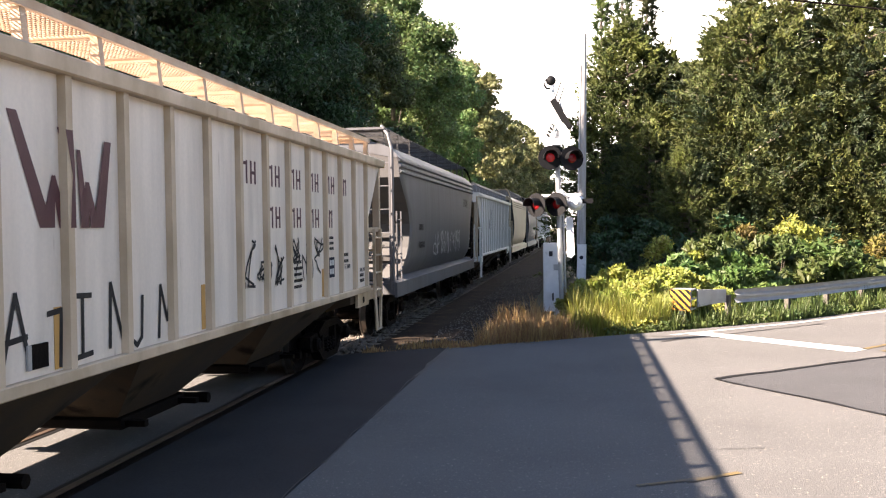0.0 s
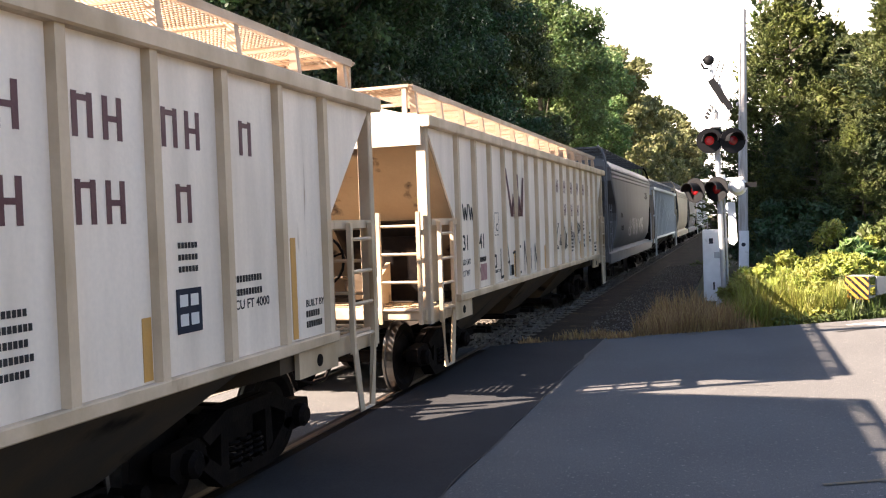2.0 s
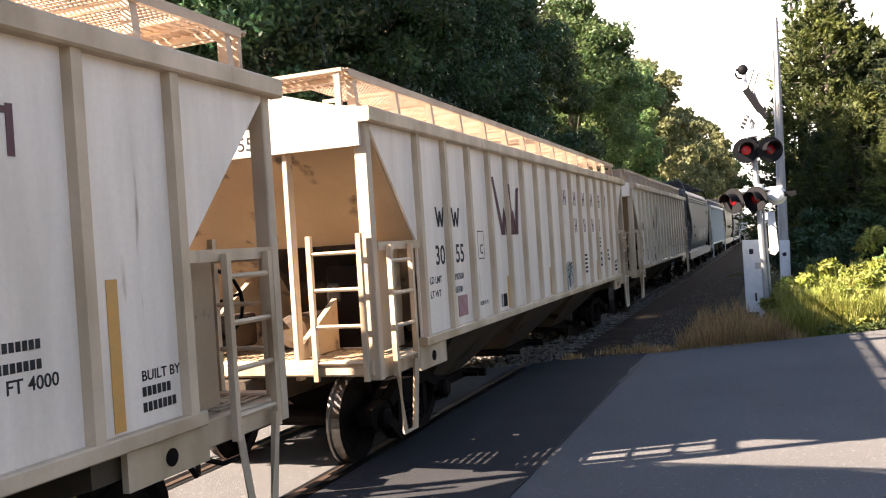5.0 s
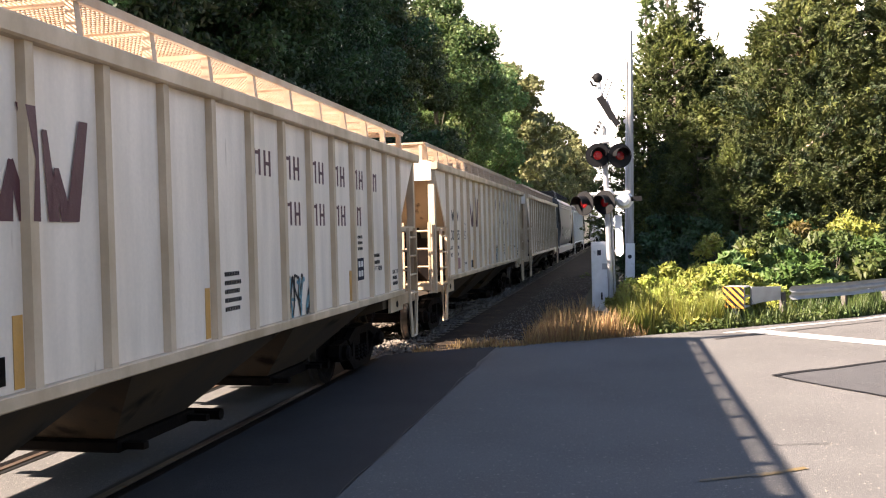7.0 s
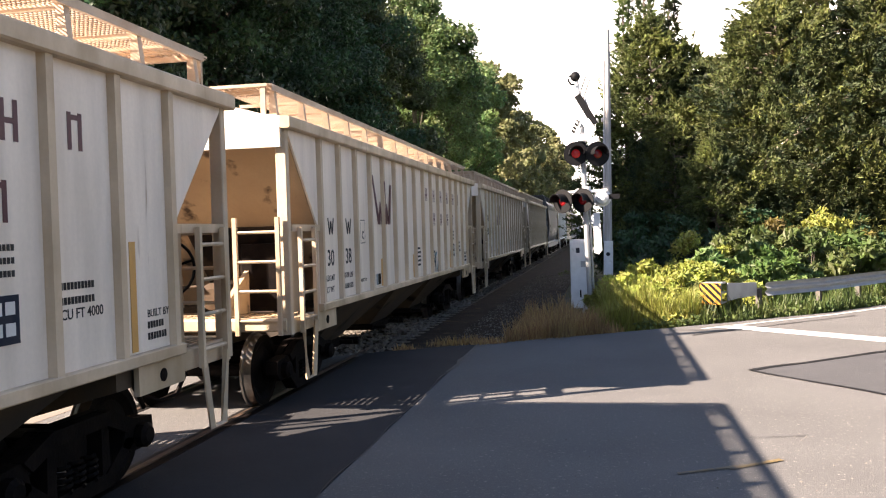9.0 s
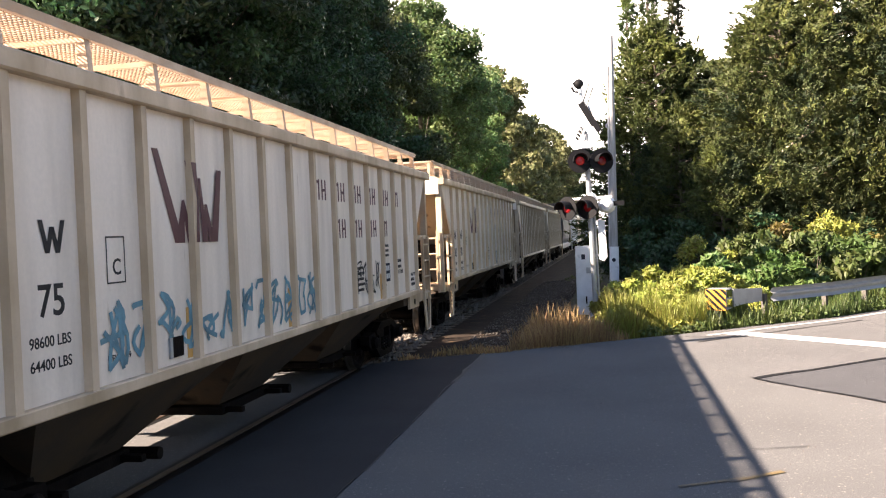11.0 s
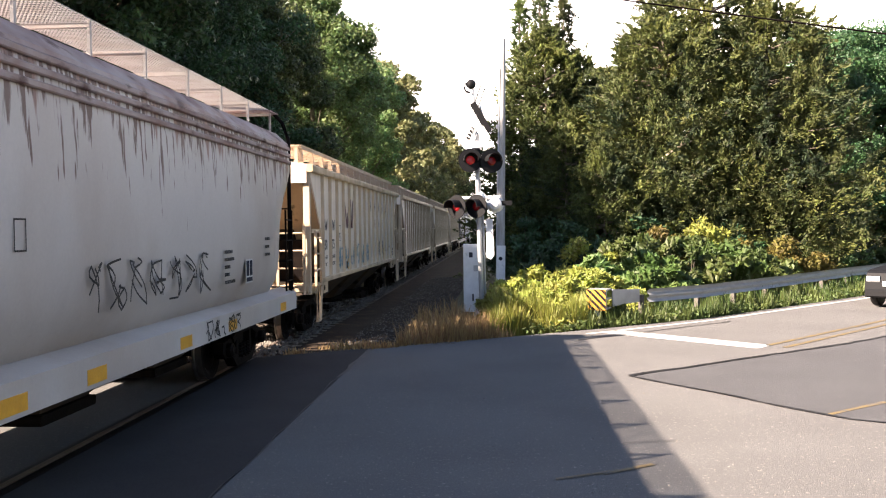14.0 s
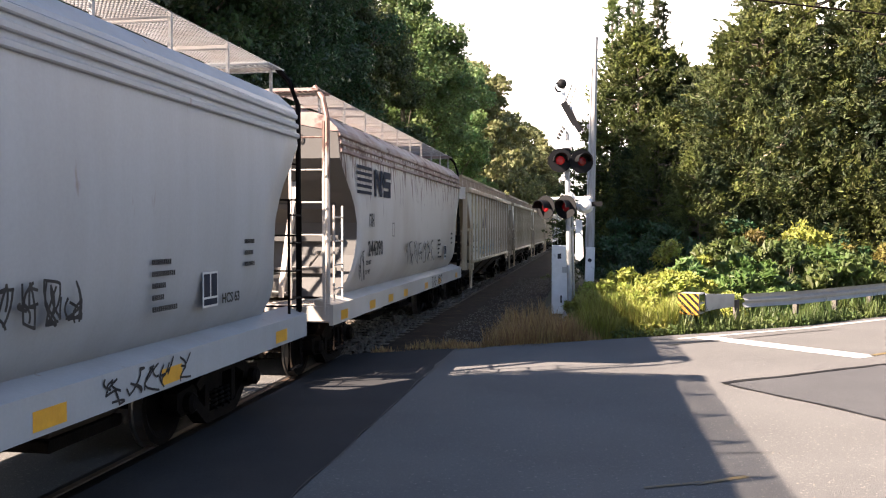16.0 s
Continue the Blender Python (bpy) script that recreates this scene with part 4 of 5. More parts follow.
lettering("244390", 0.25, -4.49, 1.80, 1.582, BLACK, car_e)
lettering("LD LMT", 0.07, -4.55, 1.66, 1.565, BLACK, car_e)
lettering("LT WT", 0.07, -4.55, 1.50, 1.55, BLACK, car_e)
end = lettering("244390", 0.14, 0, 0, 0, BLACK, car_e)
end.matrix_basis = Matrix(((1, 0, 0, 0.42), (0, 0, -1, -ACF_L + 0.338), (0, 1, 0, 3.52), (0, 0, 0, 1)))
part("stencil_frame", strokes([[(0, 0), (0.16, 0), (0.16, 0.24), (0, 0.24), (0, 0)]], 0.014), BLACK, car_e, at=sided(-2.7, 2.12, 1.592))
part("spray_tag", strokes(scribble(77, 2, 0.2, 0.4), 0.02), BLACK, car_e, at=sided(-5.1, 1.45, 1.58))
for car, seed in ((car_e, 21), (car_f, 25)):
    part("stencil_block", bars((10, 12, 7, 6, 13), 0.045, 0.026, 0.10), BLACK, car, at=sided(2.3, 1.95, 1.588))
    part("stencil_block", bars((8, 7, 8), 0.045, 0.026, 0.12), BLACK, car, at=sided(4.3, 2.1, 1.589))
    pl = part("tag_plate", Geo().box(0, 0.34, 0, 0.34, 0, 0.006), WHITE_PAINT, car, at=sided(3.3, 1.50, 1.572))
    part("tag_field", Geo().box(0.02, 0.155, 0.1, 0.32, 0, 0.002).box(0.185, 0.32, 0.1, 0.32, 0, 0.002).box(0.02, 0.32, 0.02, 0.08, 0, 0.002), NAVY, pl, at=pose(0, 0, 0.006))
    part("spray_tag", strokes(scribble(seed, 7 if car is car_e else 4, 0.5 if car is car_e else 0.25, 0.40 if car is car_e else 0.26), 0.022), BLACK, car, at=sided(-1.7 if car is car_e else 0.3, 1.55 if car is car_e else 1.62, 1.592))
    part("spray_tag", strokes(scribble(seed + 1, 5, 0.3, 0.2), 0.02), BLACK, car, at=sided(1.6, 0.90, 1.5635))

lettering("HCS 63", 0.10, 3.86, 1.50, 1.525, BLACK, car_f)

# cars already past the crossing
car_g = place(smooth_hopper(GREY_CAR, GREY_CAR, END_GREY, "dark grey smooth-sided covered hopper with pale scrawl graffiti", False), 22.95)
part("spray_tag", strokes(scribble(31, 9, 0.55, 0.5), 0.05), GALV, car_g, at=sided(-2.2, 1.62, 1.592))
part("letter_block", glyphs(4, 0.16, 0.24), BLACK, car_g, at=sided(3.6, 2.9, 1.592))
part("stencil_block", bars((4, 5), 0.14, 0.1, 0.4), BLACK, car_g, at=sided(-4.1, 2.2, 1.592))
car_w = place(ribbed_hopper(WHITE_CAR, WHITE_CAR, CREAM_END, GREY_GRATE, "white ribbed covered hopper with one dark emblem"), 37.85)
emblem(car_w, panel_y(4), 2.17, 1.30, 0.90, BLACK)
car_t = place(smooth_hopper(TAN_CAR, TAN_CAR, GREY_GRATE, "tan smooth-sided covered hopper", False), 53.05)
car_g2 = place(copy_thing(car_g, at_start(67.05)), 67.05)
car_w2 = place(copy_thing(car_w, at_start(81.95)), 81.95)
car_w3 = place(copy_thing(car_w, at_start(98.1)), 98.1)
for c, t in ((car_g2, "dark grey smooth-sided covered hopper far down the line"), (car_w2, "white ribbed covered hopper far down the line"), (car_w3, "white ribbed covered hopper leading the visible train")):
    tagged(c, t)


# ---- ground, road and track ----
def sheet(name, pts, z, thick, material, label="", parent=None, kind="structure"):
    n = len(pts)
    g = Geo().add([(x, y, z) for x, y in pts] + [(x, y, z - thick) for x, y in pts], [tuple(range(n))] + [(i, n + i, n + (i + 1) % n, (i + 1) % n) for i in range(n)])
    ob = part(name, g, material, parent)
    return tagged(ob, label, name.replace("_", " "), kind=kind) if parent is None else ob


ground = sheet("ground", [(-900, -500), (900, -500), (900, 1500), (-900, 1500)], -0.06, 0.4, MEADOW, "rough green-brown verge soil beside road and track")
bow = Geo()
for k in range(25):
    a = radians(-24 + 56 * k / 24)
    bow.v += [(1350 * math.sin(a), 1350 * math.cos(a), -2), (1350 * math.sin(a), 1350 * math.cos(a), 560)]
bow.f = [(2 * k, 2 * k + 2, 2 * k + 3, 2 * k + 1) for k in range(24)]
tagged(part("backdrop", bow, HAZE), "white hazy late-day sky beyond the trees", "sky", kind="structure")
EDGE = [(60.0, 82.0), (22.0, 39.5), (10.7, 27.2), (4.9, 21.25), (1.6, 18.85), (-0.7, 17.3), (-2.2, 16.35), (-3.6, 15.6), (-8.0, 12.6), (-14.0, 8.0), (-60.0, -30.0)]
road = sheet("road", EDGE + [(-60, -90), (60, -90)], 0.0, 0.05, ASPHALT, "sun-bleached grey asphalt road at a level crossing")
sheet("pavement", [(-2.38, 16.2), (-3.6, 15.55), (-4.25, 15.1), (-4.25, -40), (-2.38, -40)], 0.006, 0.02, ASPHALT_CROSS, "slightly darker asphalt strip along the rails, with train shade in its colour")
sheet("pavement", [(2.05, 13.15), (6.6, 16.75), (12.0, 21.6), (16.0, 20.0), (8.0, 8.0), (4.04, 10.2)], 0.004, 0.02, ASPHALT_NEW, "darker rectangular asphalt repair in the road")
gravel = sheet("ground_gravel", [(-6.75, 13.4), (-6.75, -40), (-40, -40), (-40, -15), (-14, 7.9), (-8, 12.5)], 0.004, 0.02, PALE_GROUND, "pale packed gravel behind the track")
track_soil = sheet("track_soil", [(-9.5, 11.4), (-3.6, 15.58), (-2.2, 16.33), (-0.9, 17.15), (-1.3, 24), (-1.4, 60), (-1.2, 500), (-11, 500), (-11, 60)], -0.02, 0.05, DIRT, "dark gravelly soil along the track")


def strip(name, a, b, w, z, material, parent, wobble=0.0, seed=1):
    """A painted or sealed strip from a to b."""
    rnd = random.Random(seed)
    a, b = Vector(a), Vector(b)
    n = max(2, int((b - a).length / 0.35)) if wobble else 2
    d = (b - a).normalized()
    s = Vector((-d.y, d.x)) * w / 2
    pts = []
    for i in range(n):
        p = a + (b - a) * i / (n - 1)
        o = Vector((-d.y, d.x)) * rnd.uniform(-wobble, wobble)
        k = 1 + (rnd.uniform(-0.4, 0.4) if wobble else 0)
        pts.append((p + o + s * k, p + o - s * k))
    g = Geo()
    for (l0, r0), (l1, r1) in zip(pts, pts[1:]):
        g.add([(l0.x, l0.y, z), (r0.x, r0.y, z), (r1.x, r1.y, z), (l1.x, l1.y, z)], [(0, 1, 2, 3)])
    return part(name, g, material, parent)


strip("stop_line", (2.40, 18.75), (4.92, 16.28), 0.58, 0.008, WHITE_PAINT, road)
strip("edge_line", (1.9, 18.35), (4.9, 20.75), 0.11, 0.008, WHITE_PAINT, road)
strip("edge_line", (4.9, 20.75), (10.9, 26.75), 0.11, 0.008, WHITE_PAINT, road)
strip("edge_line", (10.9, 26.75), (30.0, 47.5), 0.11, 0.008, WHITE_PAINT, road)
for o in (0.0, 0.26):
    strip("centre_line", (5.0 + o, 16.45 - o * 0.9), (24.0 + o, 37.0 - o * 0.9), 0.11, 0.008, YELLOW_LINE, road)
strip("yellow_mark", (0.55, 7.70), (1.15, 8.0), 0.05, 0.009, YELLOW_LINE, road, 0.015, 3)
strip("yellow_mark", (1.0, 7.87), (1.5, 8.2), 0.05, 0.0095, YELLOW_LINE, road, 0.015, 5)
strip("yellow_mark", (3.9, 10.42), (4.9, 11.2), 0.10, 0.009, YELLOW_LINE, road, 0.02, 4)
for a, b, w in (((2.0, 13.15), (6.6, 16.75), 0.085), ((6.6, 16.75), (12.0, 21.6), 0.09), ((2.0, 13.15), (4.04, 10.2), 0.06), ((4.04, 10.2), (8, 7.9), 0.06), ((-2.38, 16.2), (-2.40, 13.0), 0.05), ((-2.40, 13.0), (-2.38, 2.0), 0.012), ((1.6, 17.3), (5.4, 20.6), 0.04), ((1.2, 18.2), (2.9, 18.0), 0.03)):
    strip("sealed_crack", a, b, w, 0.0115, TAR, road, 0.025, int(a[0] * 10 + b[1]))
for y, x0, x1 in ((6.2, -1.6, 0.9), (9.0, 1.3, 1.9), (11.8, -0.6, 0.3)):
    strip("sealed_crack", (x0, y), (x1, y + 0.15), 0.012, 0.011, TAR, road, 0.02, int(y))

track = thing("track", "worn steel rails on timber ties in stone ballast", "railway track")
track["kind"] = "structure"
for s in (-1, 1):
    x = TRACK_X + s * 0.752
    rail = [(x - 0.035, 0.0), (x + 0.035, 0.0), (x + 0.035, -0.03), (x + 0.01, -0.045), (x + 0.01, -0.14), (x + 0.07, -0.16), (x - 0.07, -0.16), (x - 0.01, -0.14), (x - 0.01, -0.045), (x - 0.035, -0.03)]
    part("rail", Geo().prism([(a, b + 0.016) for a, b in rail], 1, -60, 480), RAIL_STEEL, track)
    part("flangeway", Geo().box(*sorted((x - s * 0.04, x - s * 0.11)), -40, 14.2, 0.0045, 0.0065), TAR, track)
    part("rubber_seal", Geo().box(*sorted((x + s * 0.05, x + s * 0.16)), -40, 14.6, 0.0045, 0.0085), GREASE, track)
tie = Geo().box(-1.3, 1.3, -0.11, 0.11, -0.2, -0.012, 0.02).mesh("tie", BARK)
for k in range(150):
    part("tie", tie, BARK, track, at=pose(TRACK_X, 16.3 + 0.5 * k, 0))


def stones(n, x0, x1, y0, y1, size, seed, keep=None):
    """Loose angular stones on the ground."""
    rnd = np.random.RandomState(seed)
    base = np.array([(1, 0, 0), (-1, 0, 0), (0, 1, 0), (0, -1, 0), (0, 0, 1), (0, 0, -0.6)], float)
    tri = np.array([(0, 2, 4), (2, 1, 4), (1, 3, 4), (3, 0, 4), (2, 0, 5), (1, 2, 5), (3, 1, 5), (0, 3, 5)])
    p = np.stack([rnd.uniform(x0, x1, n), y0 + (y1 - y0) * rnd.rand(n) ** 1.5, np.zeros(n)], 1)
    if keep is not None:
        p = p[keep(p)]
    n = len(p)
    s = size * rnd.uniform(0.5, 1.4, (n, 1, 1))
    v = base[None] * rnd.uniform(0.6, 1.3, (n, 6, 3)) * s
    a = rnd.uniform(0, 6.28, n)
    c, q = np.cos(a)[:, None], np.sin(a)[:, None]
    v = np.stack([v[..., 0] * c - v[..., 1] * q, v[..., 0] * q + v[..., 1] * c, v[..., 2] * 0.8], -1) + p[:, None]
    f = (tri[None] + 6 * np.arange(n)[:, None, None]).reshape(-1, 3)
    me = bpy.data.meshes.new("ballast")
    me.from_pydata(v.reshape(-1, 3).tolist(), [], f.tolist())
    return me


def stuff(name, me, material, label, category):
    me.materials.append(material)
    return tagged(new(name, me), label, category, kind="stuff")


stuff("ballast", stones(13000, -8.2, -3.9, 14.5, 70, 0.045, 5, lambda p: p[:, 1] > 15.9 + 0.66 * (p[:, 0] + 2.9)), BALLAST, "loose grey ballast stones between and beside the rails", "ballast")
stuff("ballast", stones(2500, -3.0, -0.8, 16.8, 40, 0.022, 6), BALLAST, "scattered small gravel on dark soil", "gravel")
stuff("ballast", stones(900, -0.5, 6.0, 4.0, 17.0, 0.009, 7), BALLAST, "loose grit lying on the asphalt", "gravel")


# ---- plants ----
def leaves(centres, radii, per, size, seed, squash=0.75, droop=0.0, long=1.7):
    """A cloud of small leaves round many centres, as one mesh."""
    rnd = np.random.RandomState(seed)
    c = np.repeat(np.asarray(centres, float), per, 0)
    r = np.repeat(np.asarray(radii, float), per)[:, None]
    n = len(c)
    d = rnd.normal(size=(n, 3))
    d /= np.linalg.norm(d, axis=1, keepdims=True)
    p = c + d * r * (rnd.rand(n, 1) ** 0.33) * np.array([1, 1, squash])
    u = rnd.normal(size=(n, 3))
    u[:, 2] -= droop
    u /= np.linalg.norm(u, axis=1, keepdims=True)
    w = np.cross(u, d + rnd.normal(size=(n, 3)) * 0.6)
    w /= np.linalg.norm(w, axis=1, keepdims=True) + 1e-9
    s = size * rnd.uniform(0.6, 1.35, (n, 1))
    k = np.cross(u, w) * s * 0.18
    v = np.stack([p - u * s * long / 2, p + w * s / 2 + k, p + u * s * long / 2, p - w * s / 2 + k], 1)
    me = bpy.data.meshes.new("crown")
    me.from_pydata(v.reshape(-1, 3).tolist(), [], (np.arange(4 * n).reshape(n, 4)).tolist())
    return me


def sprays(centres, radii, per, size, seed, twigs=8):
    """Feathery evergreen sprays: twigs that point out and up, set with fine needles, as one mesh."""
    rnd = np.random.RandomState(seed)
    c, r = np.repeat(np.asarray(centres, float), twigs, 0), np.repeat(np.asarray(radii, float), twigs)
    n = len(c)
    out = c * np.array([1, 1, 0])
    out /= np.linalg.norm(out, axis=1, keepdims=True) + 1e-6
    d = out * 0.8 + rnd.normal(size=(n, 3)) * 0.55 + np.array([0, 0, 0.45])
    d /= np.linalg.norm(d, axis=1, keepdims=True)
    a = c + rnd.normal(size=(n, 3)) * r[:, None] * 0.45
    reach = r * rnd.uniform(0.7, 2.0, n)
    m = max(1, per // twigs)
    d, a, reach = np.repeat(d, m, 0), np.repeat(a, m, 0), np.repeat(reach, m)[:, None]
    n = len(d)
    f = rnd.rand(n, 1)
    p = a + d * reach * f + rnd.normal(size=(n, 3)) * reach * 0.13 * (1.15 - f)
    u = d + rnd.normal(size=(n, 3)) * 0.5
    u /= np.linalg.norm(u, axis=1, keepdims=True)
    w = np.cross(u, rnd.normal(size=(n, 3)))
    w /= np.linalg.norm(w, axis=1, keepdims=True) + 1e-9
    k = size * rnd.uniform(0.6, 1.4, (n, 1))
    v = np.stack([p - u * k * 1.9, p + w * k / 2, p + u * k * 1.9, p - w * k / 2], 1)
    me = bpy.data.meshes.new("crown")
    me.from_pydata(v.reshape(-1, 3).tolist(), [], (np.arange(4 * n).reshape(n, 4)).tolist())
    return me


def broad_tree(seed, h, spread, clumps, per, size, leaf):
    """Trunk, limbs and a broken crown of leaf clumps."""
    rnd = random.Random(seed)
    wood = Geo()
    bend = [(0.25 * math.sin(k * 1.3 + seed), 0.2 * math.cos(k * 1.7 + seed), h * 0.92 * k / 8) for k in range(9)]
    wood.tube(bend, h * 0.018 + 0.05, 9, 0.03)
    centres, radii = [], []
    for k in range(clumps):
        z = h * (0.16 + 0.84 * rnd.random() ** 0.85)
        q = z / h
        reach = spread * math.sqrt(max(0.03, 1 - ((q - 0.50) / 0.53) ** 2)) * (0.8 + 0.35 * math.sin(k * 2.1 + seed))
        a = rnd.uniform(0, 2 * math.pi)
        rr = reach * (0.35 + 0.65 * rnd.random() ** 0.5)
        c = (rr * math.cos(a), rr * math.sin(a), z)
        centres.append(c)
        radii.append(rnd.uniform(0.75, 1.6) * spread / 5)
        if k % 4 == 0:
            b = bend[min(8, max(1, int(q * 7)))]
            mid = (c[0] * 0.5, c[1] * 0.5, (b[2] + c[2]) / 2 + 0.2)
            wood.tube([b, mid, c], 0.07, 5, 0.015)
    return wood.mesh("trunk", BARK), leaves(centres, radii, per, size, seed), leaf


def cedar_tree(seed, h, spread, clumps, per, size, point=0.75):
    """A dense evergreen with sprays of foliage down to the ground."""
    rnd = random.Random(seed)
    wood = Geo().tube([(0, 0, 0), (0.1, 0.05, h * 0.5), (0.05, 0.1, h * 0.98)], 0.2, 8, 0.02)
    centres, radii = [], []
    for k in range(clumps):
        q = 0.05 + 0.95 * (k + rnd.random()) / clumps
        reach = spread * min(1.0, 0.48 + q * 1.5) * (1 - q) ** point * (0.75 + 0.5 * rnd.random()) + 0.12
        a = k * 2.4 + rnd.uniform(-0.4, 0.4)
        rr = reach * (0.55 + 0.45 * rnd.random())
        c = (rr * math.cos(a), rr * math.sin(a), q * h)
        centres.append(c)
        radii.append((0.20 + 0.40 * (1 - q)) * spread / 3.2 * rnd.uniform(0.45, 1.5) + 0.03)
        if k % 3 == 0:
            wood.tube([(0.05, 0.05, q * h * 0.97), (c[0] * 0.6, c[1] * 0.6, c[2] - 0.1), c], 0.045, 4, 0.01)
    return wood.mesh("trunk", BARK), sprays(centres, radii, per, size, seed), NEEDLE


KINDS = {
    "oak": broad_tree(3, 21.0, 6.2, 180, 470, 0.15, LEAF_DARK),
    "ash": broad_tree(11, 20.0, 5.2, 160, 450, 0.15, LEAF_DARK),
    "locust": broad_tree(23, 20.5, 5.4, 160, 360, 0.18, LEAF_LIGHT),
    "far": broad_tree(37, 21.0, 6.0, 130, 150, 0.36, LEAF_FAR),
    "cedar": cedar_tree(41, 10.3, 3.4, 270, 480, 0.042, 0.62),
    "cedar_b": cedar_tree(43, 10.4, 4.3, 300, 520, 0.042, 0.42),
    "spire": cedar_tree(47, 12.6, 1.9, 140, 230, 0.038, 1.2),
}
TREE_LABELS = {"oak": "tall dark green broadleaf tree in full leaf behind the train", "ash": "tall shaded broadleaf tree behind the train", "locust": "tall sunlit light green broadleaf tree beside the track",
               "far": "distant broadleaf tree with sunlight in its leaf colour", "cedar": "dense olive green cedar behind the guardrail", "cedar_b": "broad bushy olive green cedar behind the guardrail", "spire": "slender pointed cedar rising above the thicket"}
CROWNS = {}


def tree(kind, x, y, turn=0.0, size=1.0):
    wood, crown, leaf = KINDS[kind]
    t = thing("tree", TREE_LABELS[kind], "tree", "trees along the line" if kind in ("oak", "ash", "locust", "far") else "cedars behind the guardrail", pose(x, y, -0.06, 0, 0, turn))
    t.scale = (size, size, size)
    if kind not in CROWNS:
        crown.materials.append(leaf)
        CROWNS[kind] = crown
    part("trunk", wood, BARK, t)
    part("crown", crown, leaf, t)
    return t


rnd = random.Random(4)
for kind, x, y, s in (("ash", -15.5, 19.5, 0.80), ("oak", -15.0, 24.5, 0.83), ("ash", -13.8, 30.0, 0.82), ("oak", -15.5, 36.0, 0.80), ("ash", -14.2, 42.5, 0.90), ("oak", -20.5, 29.0, 0.70), ("ash", -20.0, 43.0, 1.0), ("oak", -21.0, 36.5, 0.85), ("ash", -17.5, 33.0, 0.75), ("locust", -15.2, 48.5, 0.80),
                      ("locust", -15.0, 54.5, 0.84), ("locust", -13.4, 64.0, 0.93), ("locust", -14.0, 74.0, 0.88), ("locust", -13.0, 85.0, 0.90)):
    tree(kind, x, y, rnd.uniform(0, 360), s)
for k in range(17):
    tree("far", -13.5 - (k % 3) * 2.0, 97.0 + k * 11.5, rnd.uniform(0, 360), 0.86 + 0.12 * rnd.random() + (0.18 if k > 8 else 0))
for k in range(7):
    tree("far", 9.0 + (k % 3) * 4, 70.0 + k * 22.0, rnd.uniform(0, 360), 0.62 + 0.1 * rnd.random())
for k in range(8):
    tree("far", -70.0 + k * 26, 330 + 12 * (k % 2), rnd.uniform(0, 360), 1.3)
# unseen trees all round, added to block low sky and dim the shade
for x, y in [(-48.0 - 4 * (k % 2), -58.0 + 9 * k) for k in range(8)] + [(46.0 + 4 * (k % 2), -50.0 + 9 * k) for k in range(11)] + [(-30.0 + 11 * k, -64.0 - 4 * (k % 2)) for k in range(7)]:
    tree("far", x, y, rnd.uniform(0, 360), 0.75 + 0.1 * rnd.random())
for kind, x, y, s in (("cedar", 2.0, 36.2, 1.0), ("cedar", 3.5, 36.6, 0.90), ("cedar", 4.7, 35.4, 0.80), ("cedar_b", 2.6, 33.6, 0.55), ("cedar_b", 6.3, 34.0, 0.95), ("cedar_b", 8.4, 35.8, 1.15), ("cedar_b", 10.3, 34.2, 1.0), ("cedar", 7.2, 38.6, 1.1), ("spire", 1.95, 37.0, 1.0), ("spire", 3.0, 38.2, 0.97),
                      ("spire", 1.1, 37.6, 0.95), ("cedar", 3.8, 31.4, 0.5), ("cedar", 11.4, 38.0, 0.92), ("cedar_b", 17.5, 52.0, 1.0), ("cedar_b", 25.0, 46.0, 1.1), ("cedar", 30, 52, 1.15), ("cedar_b", 22, 54, 1.2), ("ash", 16.5, 47.0, 0.60), ("oak", 20.5, 50.0, 0.62)):
    tree(kind, x, y, rnd.uniform(0, 360), s)
snag = tree("cedar_b", 5.4, 33.4, 20.0, 0.62)
for pts in (((0, 0, 4.0), (-0.6, -2.6, 7.2), (0.1, -3.9, 8.1), (0.9, -4.3, 8.5)), ((0, 0, 5.0), (1.6, -3.0, 9.2), (2.0, -3.7, 10.0))):
    part("dead_limb", Geo().tube(pts, 0.075, 6, 0.03), DEAD_WOOD, snag, "bleached bare limb")


def shrub(x, y, h, w, leaf, label, seed, size=0.085, per=130, clumps=26):
    r = random.Random(seed)
    t = thing("shrub", label, "shrub", "weeds behind the guardrail", pose(x, y, -0.06))
    stems = Geo()
    cs, rs = [], []
    for _ in range(clumps):
        a, q = r.uniform(0, 6.28), r.random() ** 0.5
        z = h * r.uniform(0.25, 1.0) * (1 - 0.45 * q * q)
        c = (w * q * math.cos(a), w * q * math.sin(a), z)
        cs.append(c)
        rs.append(r.uniform(0.16, 0.32) * min(w, 1.4))
        stems.tube([(c[0] * 0.3, c[1] * 0.3, 0), (c[0] * 0.7, c[1] * 0.7, z * 0.6), c], 0.014, 4, 0.005)
    me = leaves(cs, rs, per, size, seed, 0.8, 0.0, 2.2)
    me.materials.append(leaf)
    part("stem_cluster", stems, BARK, t)
    part("foliage", me, leaf, t)
    return t


